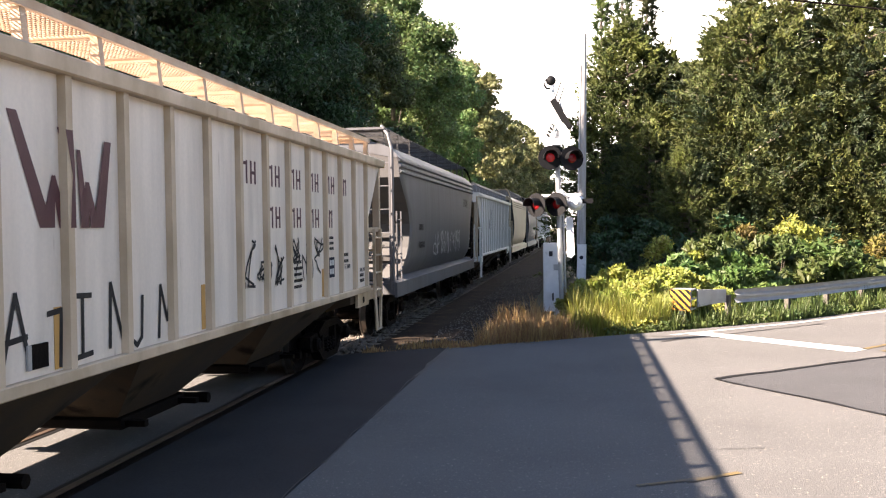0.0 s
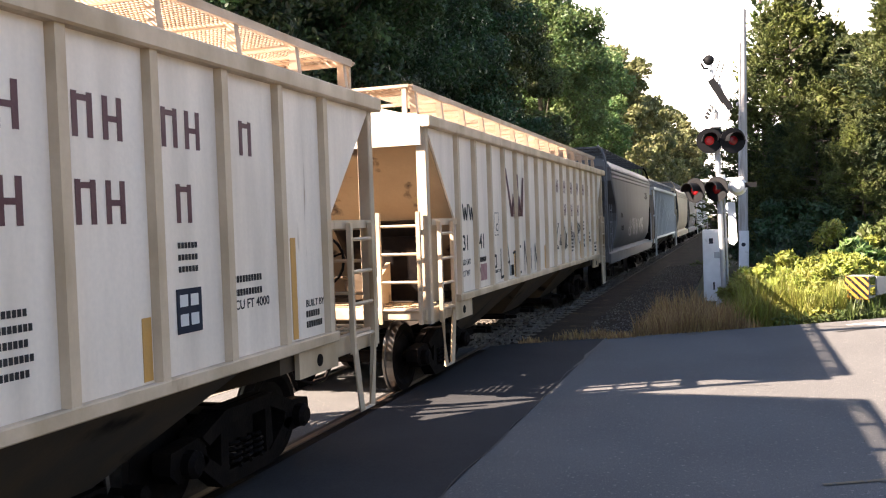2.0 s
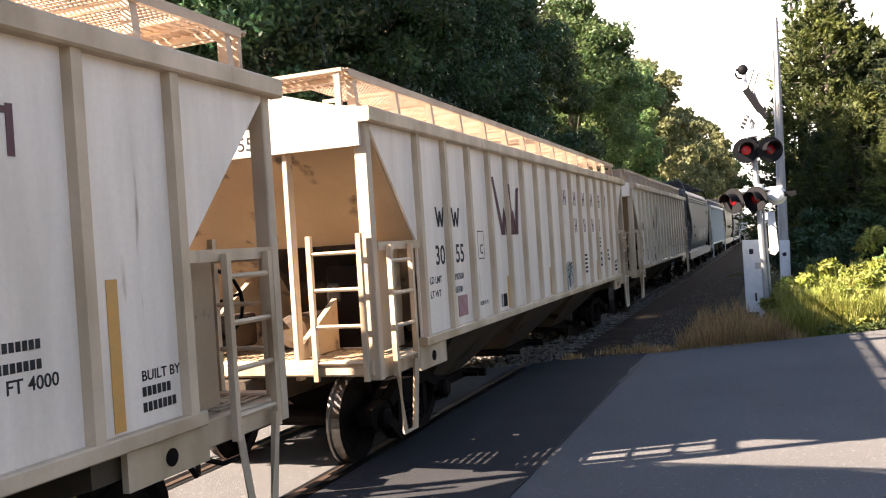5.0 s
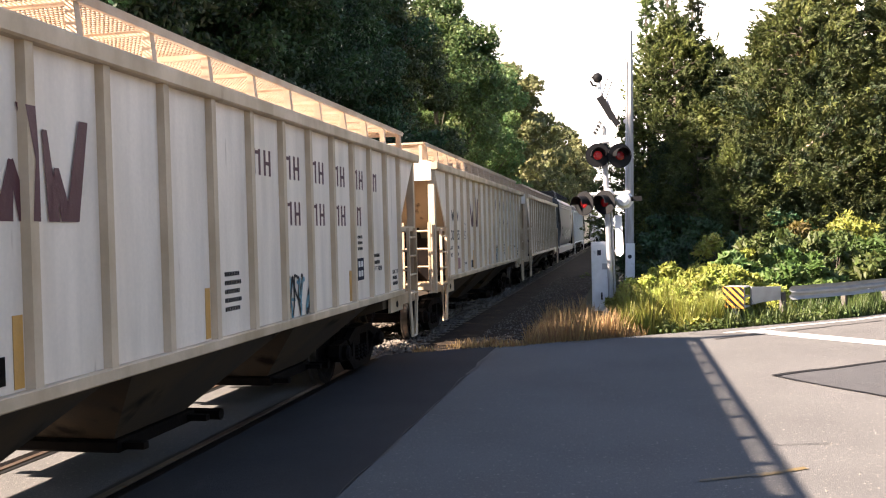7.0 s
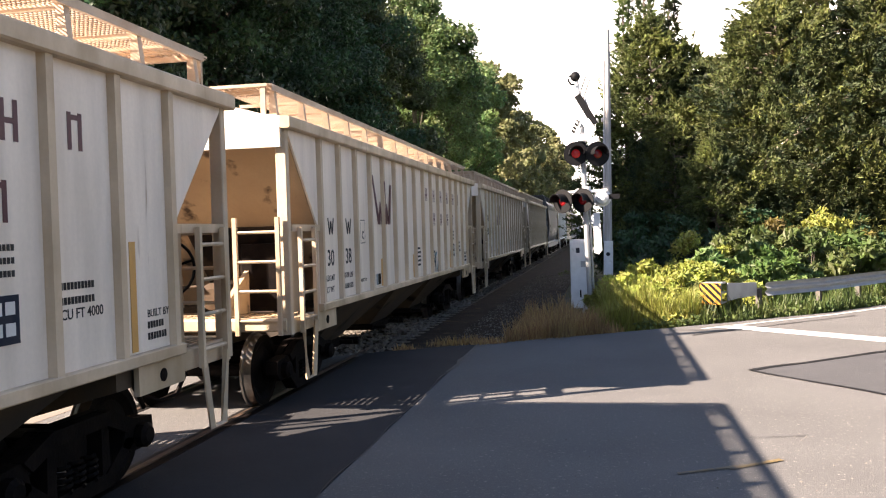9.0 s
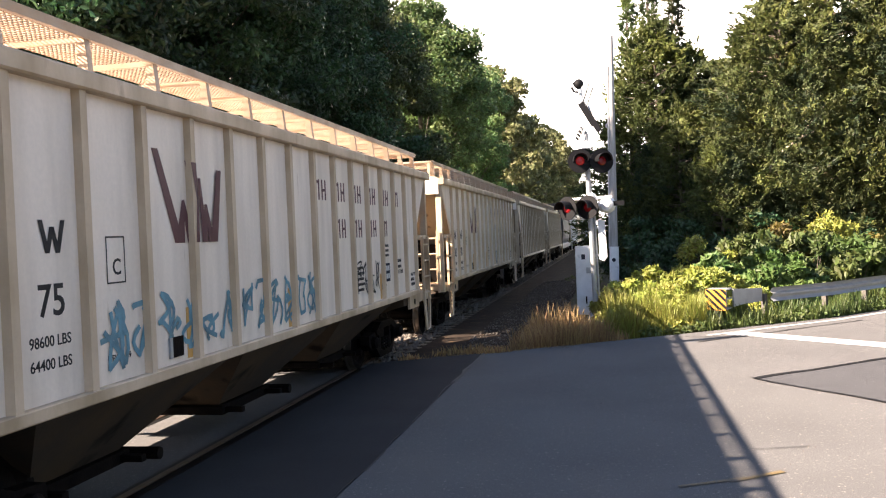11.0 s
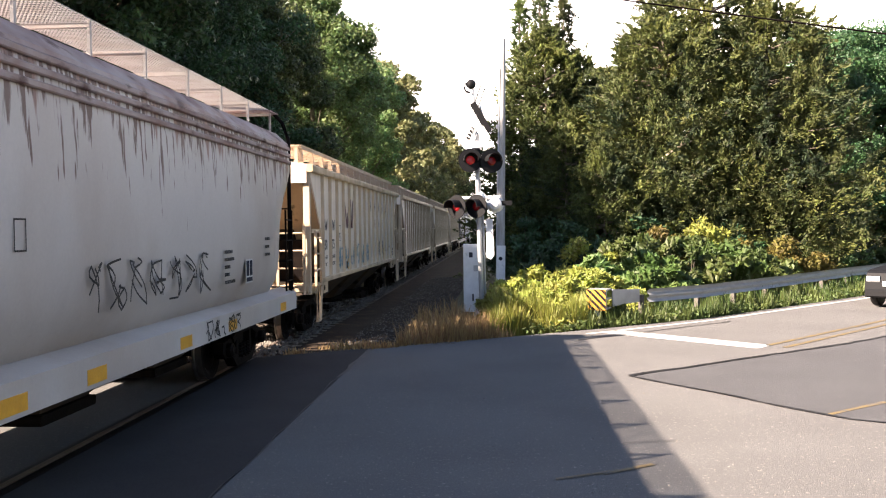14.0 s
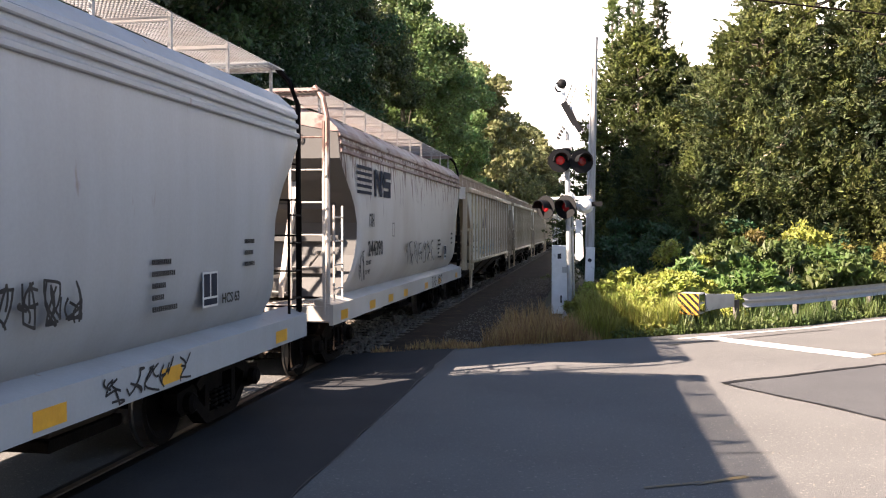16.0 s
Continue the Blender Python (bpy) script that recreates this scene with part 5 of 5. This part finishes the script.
W1, W2, W3 = "yellow-green leafy weed clump beside the guardrail", "bright green sumac bush behind the guardrail", "golden flowering weed bush behind the guardrail"
for i, (x, y, h, w, leaf, lab) in enumerate((
        (0.5, 20.0, 0.55, 0.7, WEED, W1), (1.2, 19.8, 0.5, 0.7, WEED, W1), (1.75, 20.0, 0.5, 0.5, WEED, W1), (0.15, 20.9, 0.75, 0.6, WEED, W1), (0.1, 22.2, 0.9, 0.6, WEED, W1), (0.75, 21.6, 1.0, 0.8, WEED, W1), (1.7, 21.2, 1.05, 0.8, WEED, W1), (1.2, 20.7, 0.75, 0.7, WEED, W1), (2.0, 21.8, 1.15, 0.8, WEED, W1), (1.2, 22.8, 1.3, 0.9, WEED, W1), (2.3, 22.6, 1.3, 0.9, WEED, W1), (0.6, 23.4, 1.2, 0.7, WEED, W1), (3.1, 22.2, 0.8, 0.8, WEED, W1),
        (2.0, 24.6, 1.35, 1.0, WEED, W1), (3.2, 24.2, 1.5, 1.1, SUMAC, W2), (4.4, 24.6, 1.6, 1.1, SUMAC, W2), (4.2, 26.4, 2.1, 1.3, SUMAC, W2), (5.6, 26.4, 2.0, 1.2, SUMAC, W2), (6.9, 27.2, 1.8, 1.2, SUMAC, W2),
        (5.2, 28.6, 2.5, 1.3, GOLD, W3), (6.8, 29.2, 2.3, 1.3, WEED, W1), (8.4, 28.8, 1.7, 1.2, SUMAC, W2), (9.2, 30.6, 1.9, 1.4, GOLD, W3), (10.4, 31.4, 1.7, 1.3, GOLD, W3), (3.0, 27.0, 2.0, 1.2, WEED, W1),
        (1.4, 27.0, 1.4, 1.0, LEAF_DARK, "shaded dark green thicket bush"), (2.4, 29.5, 2.6, 1.5, LEAF_DARK, "shaded dark green thicket bush"), (1.6, 31.5, 3.0, 1.4, LEAF_DARK, "shaded dark green thicket bush"), (5.2, 31.2, 2.6, 1.6, LEAF_DARK, "shaded dark green thicket bush"), (8.2, 32.0, 2.4, 1.5, LEAF_DARK, "shaded dark green thicket bush"), (12.2, 33.0, 1.8, 1.4, LEAF_DARK, "shaded dark green thicket bush"), (12.0, 34.2, 1.3, 1.1, SUMAC, W2), (15.2, 36.0, 1.3, 1.2, SUMAC, W2), (18.0, 39.0, 1.3, 1.3, LEAF_DARK, "shaded dark green thicket bush"), (9.9, 30.9, 0.9, 0.9, SUMAC, W2), (0.9, 35.0, 2.6, 1.3, LEAF_DARK, "shaded dark green thicket bush"), (1.0, 40.0, 3.0, 1.6, LEAF_DARK, "shaded dark green thicket bush"))):
    shrub(x, y, h, w, leaf, lab, 60 + i, 0.12 if leaf is SUMAC else 0.075, 150, 30)


def blades(n, place_at, h0, h1, seed, width=0.012):
    """Blades of grass as bent slivers."""
    r = np.random.RandomState(seed)
    p = place_at(r, n)
    patch = np.array([noise.noise((x * 1.3, y * 1.3, seed)) for x, y in p])
    keep = r.rand(n) < np.clip(0.55 + 1.1 * patch, 0.05, 1)
    p, patch = p[keep], patch[keep]
    n = len(p)
    a = r.uniform(0, 6.28, n)
    h = (h0 + (h1 - h0) * r.rand(n) ** 1.8) * np.clip(0.85 + 0.9 * patch, 0.3, 1.5)
    lean = np.stack([np.cos(a), np.sin(a)], 1) * (h * r.uniform(0.1, 0.6, n))[:, None]
    side = np.stack([-np.sin(a), np.cos(a)], 1) * width
    z = np.zeros((n, 1)) - 0.06
    v0 = np.concatenate([p - side, z], 1)
    v1 = np.concatenate([p + side, z], 1)
    v2 = np.concatenate([p + lean * 0.4 + side * 0.7, z + h[:, None] * 0.6], 1)
    v3 = np.concatenate([p + lean * 0.4 - side * 0.7, z + h[:, None] * 0.6], 1)
    v4 = np.concatenate([p + lean, z + h[:, None]], 1)
    v = np.stack([v0, v1, v2, v3, v4], 1).reshape(-1, 3)
    k = 5 * np.arange(n)
    f = [(int(i), int(i) + 1, int(i) + 2, int(i) + 3) for i in k] + [(int(i) + 3, int(i) + 2, int(i) + 4) for i in k]
    me = bpy.data.meshes.new("grass")
    me.from_pydata(v.tolist(), [], f)
    return me


def edge_at(x):
    for (xa, ya), (xb, yb) in zip(EDGE, EDGE[1:]):
        if xb <= x <= xa:
            return yb + (ya - yb) * (x - xb) / (xa - xb)
    return 0.0


def verge(x0, x1, d0, d1):
    def f(r, n):
        x = r.uniform(x0, x1, n)
        e = np.array([edge_at(q) for q in x])
        return np.stack([x, e + d0 + (d1 - d0) * r.rand(n) ** 1.3], 1)
    return f


stuff("dry_grass", blades(12000, verge(-1.9, 0.35, 0.0, 4.6), 0.10, 0.55, 1, 0.009), STRAW, "dry straw-coloured grass round the signal mast", "grass")
stuff("dry_grass", blades(4500, verge(-3.8, -0.6, -0.15, 0.6), 0.03, 0.20, 2), STRAW, "short dry grass along the road edge", "grass")
stuff("green_grass", blades(24000, verge(-0.1, 1.95, 0.4, 4.4), 0.2, 0.8, 3, 0.012), WEED, "tall yellow-green grass at the guardrail end", "grass")
stuff("green_grass", blades(30000, verge(2.0, 20.0, 0.05, 2.0), 0.10, 0.55, 4, 0.014), SUMAC, "low green weeds under the guardrail", "grass")
stuff("green_grass", blades(9000, verge(2.0, 24.0, 1.8, 7.0), 0.2, 0.7, 5, 0.02), LEAF_DARK, "dark green undergrowth behind the guardrail", "grass")
stuff("low_weeds", leaves([(x, edge_at(x) + d, 0.08) for x in np.arange(0.8, 20, 0.35) for d in (0.22, 0.75, 1.3)], [0.26] * (len(np.arange(0.8, 20, 0.35)) * 3), 40, 0.06, 8, 0.5), SUMAC, "low broad-leaved weeds along the road edge", "weeds")

# ---- roadside things ----
RAILING = [(2.3, 20.0), (3.6, 20.75), (5.2, 22.1), (7.8, 25.2), (12.1, 30.6), (20.0, 40.0), (30, 52)]


def guardrail():
    t = thing("guardrail", "galvanised steel guardrail with a striped end marker", "guardrail")
    prof = [(0, 0.0), (-0.04, 0.035), (-0.07, 0.07), (-0.07, 0.10), (-0.01, 0.135), (-0.01, 0.175), (-0.07, 0.21), (-0.07, 0.24), (-0.04, 0.275), (0, 0.31)]
    g = Geo()
    for k, (x, y) in enumerate(RAILING[1:]):
        g.v += [(x - o * 0.7, y + o * 0.7, 0.46 + z) for o, z in ((-q[0], q[1]) for q in prof)]
        g.v += [(x - o * 0.7 - 0.004, y + o * 0.7 + 0.004, 0.46 + z) for o, z in ((-q[0], q[1]) for q in prof)]
    n = len(prof)
    for k in range(len(RAILING) - 2):
        for h in (0, n):
            g.f += [(2 * n * k + h + i, 2 * n * k + h + i + 1, 2 * n * (k + 1) + h + i + 1, 2 * n * (k + 1) + h + i) for i in range(n - 1)]
    part("beam", g, GALV, t)
    post = Geo().box(-0.04, 0.04, -0.06, 0.06, -0.06, 0.62).mesh("post", POST_WOOD)
    for (xa, ya), (xb, yb) in zip(RAILING[1:], RAILING[2:]):
        m = max(1, int(math.hypot(xb - xa, yb - ya) / 1.9))
        for k in range(m):
            part("post", post, POST_WOOD, t, at=pose(xa + (xb - xa) * k / m - 0.17, ya + (yb - ya) * k / m + 0.18, 0, 0, 0, 40))
    end = part("impact_head", Geo().box(-0.22, 0.22, 0.0, 0.03, 0.36, 0.82), GALV, t, at=pose(2.28, 20.0, 0, 0, 0, -22))
    for z in (0.36, 0.58, 0.79):
        part("shelf_plate", Geo().box(-0.19, 0.22, 0.033, 0.45, z, z + 0.03), GALV, end)
    part("side_plate", Geo().box(-0.22, -0.193, 0.033, 0.45, 0.36, 0.82), GALV, end)
    side = Geo().prism([(0.45, 0.40), (0.45, 0.80), (0.8, 0.78), (1.4, 0.76), (1.4, 0.46), (0.8, 0.44)], 0, 0.05, 0.09)
    part("feed_chute", side, GALV, t, at=pose(2.28, 20.0, 0, 0, 0, -48))
    part("leg", Geo().box(-0.05, 0.05, 0.1, 0.2, -0.06, 0.4), GALV, t, at=pose(2.3, 20.0, 0))
    sg = part("marker_sign", Geo().box(-0.225, 0.225, -0.008, 0.0, 0.35, 0.82), MARKER, t, "yellow and black striped marker", at=pose(2.26, 19.985, 0, 0, 0, -22))
    for k in range(-3, 5):
        c = 0.585 + k * 0.16
        pts = [(-0.225, c + 0.225), (-0.225, c + 0.305), (0.225, c - 0.145), (0.225, c - 0.225)]
        clip = [(x, min(0.82, max(0.35, z))) for x, z in pts]
        if abs(clip[0][1] - clip[1][1]) + abs(clip[2][1] - clip[3][1]) < 0.02:
            continue
        lo, hi = [], []
        for j in range(9):
            x = -0.225 + 0.45 * j / 8
            a, b = c - x, c - x + 0.08
            lo.append((x, min(0.815, max(0.355, a))))
            hi.append((x, min(0.815, max(0.355, b))))
        st = Geo()
        for j in range(8):
            if hi[j][1] - lo[j][1] + hi[j + 1][1] - lo[j + 1][1] > 0.004:
                st.add([(lo[j][0], -0.0115, lo[j][1]), (lo[j + 1][0], -0.0115, lo[j + 1][1]), (hi[j + 1][0], -0.0115, hi[j + 1][1]), (hi[j][0], -0.0115, hi[j][1])], [(0, 1, 2, 3)])
        if st.f:
            part("stripe", st, SIGNAL_BLACK, sg)
    return t


guardrail()


def waiting_car():
    """A black utility car stopped in the far lane; front bumper at y = 0, body towards +y."""
    t = thing("car", "black utility car waiting in the lane beside the guardrail", "car", at=pose(10.45, 23.35, 0.008, 0, 0, -43))
    body = Geo().prism([(0.0, 0.34), (0.03, 0.74), (0.12, 0.92), (0.3, 1.0), (1.25, 1.08), (4.5, 1.08), (4.6, 0.9), (4.6, 0.36), (4.0, 0.28), (0.3, 0.26)], 0, -0.86, 0.86)
    body.prism([(0.16, 0.34), (0.18, 0.72), (0.30, 0.88), (1.25, 1.0), (4.45, 1.0), (4.5, 0.4), (0.4, 0.3)], 0, -0.93, 0.93)
    part("body", body, SIGNAL_BLACK, t)
    cabin = part("cabin", Geo().prism([(1.2, 1.07), (1.95, 1.62), (2.4, 1.70), (4.1, 1.68), (4.5, 1.07)], 0, -0.76, 0.76), SIGNAL_BLACK, t)
    part("windscreen", Geo().prism([(1.26, 1.13), (1.90, 1.60), (1.88, 1.62), (1.24, 1.15)], 0, -0.68, 0.68), TAR, cabin, "dark glass")
    part("grille", Geo().box(-0.42, 0.42, -0.012, 0.05, 0.58, 0.72).box(-0.42, 0.42, -0.02, 0.05, 0.64, 0.66), GALV, t, "dull metal grille")
    part("bumper", Geo().box(-0.84, 0.84, -0.06, 0.2, 0.28, 0.50, 0.04), SIGNAL_BLACK, t)
    for k in (-1, 1):
        part("headlight", Geo().box(k * 0.66 - 0.17, k * 0.66 + 0.17, 0.0, 0.1, 0.68, 0.84, 0.03), GALV, t, "clear headlight")
        for y in (0.85, 3.65):
            wheel = part("wheel", Geo().lathe([(-0.1, 0.26), (-0.1, 0.34), (-0.07, 0.365), (0.07, 0.365), (0.1, 0.34), (0.1, 0.26)], 0, (k * 0.84, y, 0.365), 24), TAR, t)
            part("rim", Geo().lathe([(-0.09, 0.02), (-0.09, 0.27), (0.09, 0.27), (0.09, 0.02)], 0, (k * 0.845, y, 0.365), 20), GALV, wheel, "grey wheel rim")


waiting_car()


def lamp_head(t, x, z, turn, lit, y=-0.2):
    """A round flashing-light head: backplate, housing, hood and red lens, facing -y before it is turned."""
    b = part("light_head", Geo().lathe([(-0.012, 0.30), (0.012, 0.30)], 1, (0, 0, 0), 24).lathe([(0.0, 0.16), (0.12, 0.15), (0.2, 0.08)], 1, (0, 0, 0), 16), SIGNAL_BLACK, t, at=pose(x, y, z, 0, 0, turn))
    part("lens", Geo().lathe([(-0.05, 0.02), (-0.04, 0.08), (-0.013, 0.11)], 1, (0, 0, 0), 20), LENS_LIT if lit else LENS, b)
    hood = Geo()
    n = 12
    for r, dy in ((0.185, -0.012), (0.185, -0.30), (0.175, -0.30), (0.175, -0.012)):
        hood.v += [(r * math.cos(a), dy, r * math.sin(a)) for a in np.linspace(-0.1, math.pi + 0.1, n)]
    for k in range(4):
        q = (k + 1) % 4
        hood.f += [(k * n + i, k * n + i + 1, q * n + i + 1, q * n + i) for i in range(n - 1)]
    part("hood", hood, SIGNAL_BLACK, b)


def crossing_signal():
    t = thing("crossing_signal", "white crossing signal mast with crossbuck, bell and red flashing lights", "railway signal", at=pose(-0.38, 22.2, -0.06, 0, -1.2, 0))
    part("mast", Geo().tube([(0, 0, 0), (0, 0, 5.35)], 0.065, 14), GALV, t)
    part("base", Geo().lathe([(0, 0.22), (0.1, 0.2), (0.4, 0.11), (0.45, 0.08)], 2, (0, 0, 0), 14), GALV, t)
    part("bell", Geo().lathe([(0, 0.02), (0.02, 0.08), (0.07, 0.12), (0.10, 0.125), (0.10, 0.10), (0.06, 0.07)], 1, (-0.10, -0.14, 5.95), 18).tube([(-0.22, -0.1, 5.98), (-0.27, -0.1, 5.86), (-0.22, -0.1, 5.76), (-0.12, -0.08, 5.74)], 0.028, 6), SIGNAL_BLACK, t, "dark round bell")
    part("bell_post", Geo().tube([(-0.02, 0, 5.3), (-0.08, -0.02, 5.95)], 0.045, 8), SIGNAL_WHITE, t)
    # black strip stands for the shade on the white crossbuck board
    part("board_back", Geo().box(-0.42, 0.42, -0.02, 0.0, -0.085, 0.085), SIGNAL_BLACK, t, "shade of a crossbuck board as a black strip", at=pose(0.13, -0.26, 5.08, 0, 62, 0))
    for x in (0.0, 0.09):
        part("stay_rod", Geo().tube([(x - 0.02, -0.12, 5.45 - x), (x + 0.16, -0.12, 5.92 - x)], 0.017, 6), SIGNAL_BLACK, t)
    for a in (-45, 45):
        bd = part("crossbuck_board", Geo().box(-0.6, 0.6, -0.03, -0.012 if a < 0 else -0.028, -0.115, 0.115), SIGNAL_WHITE, t, at=pose(0.02, -0.09 if a < 0 else -0.12, 4.98, 0, a * 1.2, -38))
        if a < 0:
            part("board_letters", bars((6,), 0.13, 0.07, 0.1), SIGNAL_BLACK, bd, at=Matrix(((1, 0, 0, -0.5 if a < 0 else 0.15), (0, 0, -1, -0.031), (0, 1, 0, -0.065), (0, 0, 0, 1))) @ pose(0, 0, 0))
    part("light_arm", Geo().tube([(-0.35, -0.02, 4.18), (0.40, -0.02, 4.18)], 0.035, 8).tube([(0, -0.02, 4.0), (0, -0.02, 4.3)], 0.09, 10), SIGNAL_BLACK, t)
    lamp_head(t, -0.17, 4.02, 8, True)
    lamp_head(t, 0.36, 3.98, 20, False)
    part("light_arm", Geo().tube([(-0.55, -0.02, 3.08), (0.55, -0.02, 3.08)], 0.04, 8).tube([(0.05, -0.02, 2.95), (0.05, -0.02, 3.2)], 0.1, 10), SIGNAL_WHITE, t)
    lamp_head(t, -0.55, 2.86, -38, True)
    lamp_head(t, -0.05, 2.86, -30, False)
    part("rear_light", Geo().lathe([(-0.16, 0.06), (-0.12, 0.15), (0.0, 0.17), (0.03, 0.22), (0.05, 0.22)], 1, (0.42, 0.0, 2.9), 18).tube([(0.42, 0, 3.08), (0.42, 0, 2.95)], 0.04, 8), SIGNAL_WHITE, t, "white back of a light head facing away")
    part("rear_hood", Geo().prism([(0.0, 2.98), (0.42, 2.98), (0.42, 2.90), (0.0, 2.86)], 0, 0.55, 0.85, (1, 2)), SIGNAL_BLACK, t)
    part("arm_sign", Geo().prism([(0.16, 1.55), (0.27, 1.50), (0.36, 1.60), (0.34, 2.52), (0.18, 2.54)], 1, -0.02, 0.0), SIGNAL_WHITE, t, "plain white upright panel")
    for z in (1.62, 2.3):
        part("sign_bracket", Geo().box(-0.05, 0.17, 0.0, 0.04, z, z + 0.06), GALV, t)
    part("conduit", Geo().tube([(0.1, 0.05, 0.2), (0.1, 0.05, 3.0)], 0.028, 8).tube([(-0.12, -0.08, 4.35), (-0.02, -0.05, 4.6), (-0.1, -0.06, 4.85)], 0.03, 6), GALV, t)
    part("junction_box", Geo().box(-0.12, 0.12, -0.16, 0.06, 4.32, 4.50, 0.02), SIGNAL_WHITE, t)
    return t


crossing_signal()
cab = thing("signal_cabinet", "pale steel signal control cabinet beside the mast", "cabinet", at=pose(-0.66, 24.2, -0.06))
part("body", Geo().box(-0.26, 0.26, -0.22, 0.25, 0.0, 1.86, 0.015), SIGNAL_WHITE, cab)
part("door", Geo().box(-0.23, 0.23, -0.235, -0.22, 0.08, 1.8), SIGNAL_WHITE, cab)
part("plate", Geo().box(-0.1, 0.0, -0.24, -0.235, 1.5, 1.64), NAVY, cab)
part("plate", Geo().box(0.02, 0.17, -0.24, -0.235, 1.12, 1.28), GALV, cab)
part("handle", Geo().box(-0.02, 0.02, -0.26, -0.235, 0.3, 0.5), GREASE, cab)
pole = thing("utility_pole", "slim silvery wooden utility pole with a pale meter box", "pole", at=pose(0.08, 27.4, -0.06, 0, 1.3, 0))
part("shaft", Geo().tube([(0, 0, 0), (0, 0, 8.2)], 0.15, 12, 0.075), OLD_WOOD, pole)
part("meter_box", Geo().box(-0.13, 0.15, -0.3, -0.13, 0.55, 1.75, 0.02), SIGNAL_WHITE, pole)
part("meter_dial", Geo().lathe([(-0.02, 0.06), (0, 0.06)], 1, (0, -0.3, 1.35), 12), NAVY, pole)
part("conduit", Geo().tube([(-0.12, -0.06, 1.7), (-0.10, -0.05, 7.2), (-0.16, -0.05, 7.4)], 0.03, 6), GALV, pole)
part("insulator", Geo().lathe([(0, 0.03), (0.08, 0.045), (0.12, 0.02)], 2, (-0.16, -0.04, 5.4), 8), GALV, pole)
far_pole = thing("utility_pole", "brown wooden utility pole on the gravel behind the track", "pole", at=pose(-9.8, 11.4, -0.06))
part("shaft", Geo().tube([(0, 0, 0), (0, 0, 9.5)], 0.17, 12, 0.13), OLD_WOOD, far_pole)
for ends, lab in ((((-24, 30.0, 14.6), (40, 30.0, 4.5)), "thin dark overhead utility wire"),):
    wire = thing("overhead_wire", lab, "wire")
    a, b = Vector(ends[0]), Vector(ends[1])
    part("strand", Geo().tube([a + (b - a) * k / 12 - Vector((0, 0, 0.25 * math.sin(math.pi * k / 12))) for k in range(13)], 0.03, 5), GREASE, wire)
for ob in scene.objects:
    if ob.name.split(".")[0] in ("stencil_line", "stencil_block", "spray_tag", "running_board", "end_running_board", "end_platform", "board_letters"):
        ob["kind"] = "stuff"


def motions():
    """The train rolls away, a little slower at first and faster at the end; wheels turn with it."""
    extra = (0.80, 0.60, 0.40, 0.29, 0.25, 0.28, 0.34, 0.40, 0.48, 0.60, 0.72, 0.83, 0.95, 1.08, 1.21, 1.44, 1.91)

    for car, y in CARS:
        walk(car, [(k, at_start(y + SPEED * k + e)) for k, e in enumerate(extra)])
    turn = math.degrees(SPEED / 0.45)
    for car in (car_cream, car_b, car_c, car_d, car_e, car_f, car_g):
        for ob in car.children_recursive:
            if ob.name.startswith("wheelset"):
                y = ob.matrix_basis.translation.y
                walk(ob, [(k / 10, pose(0, y, 0.45, -turn * k / 10)) for k in range(161)])


motions()
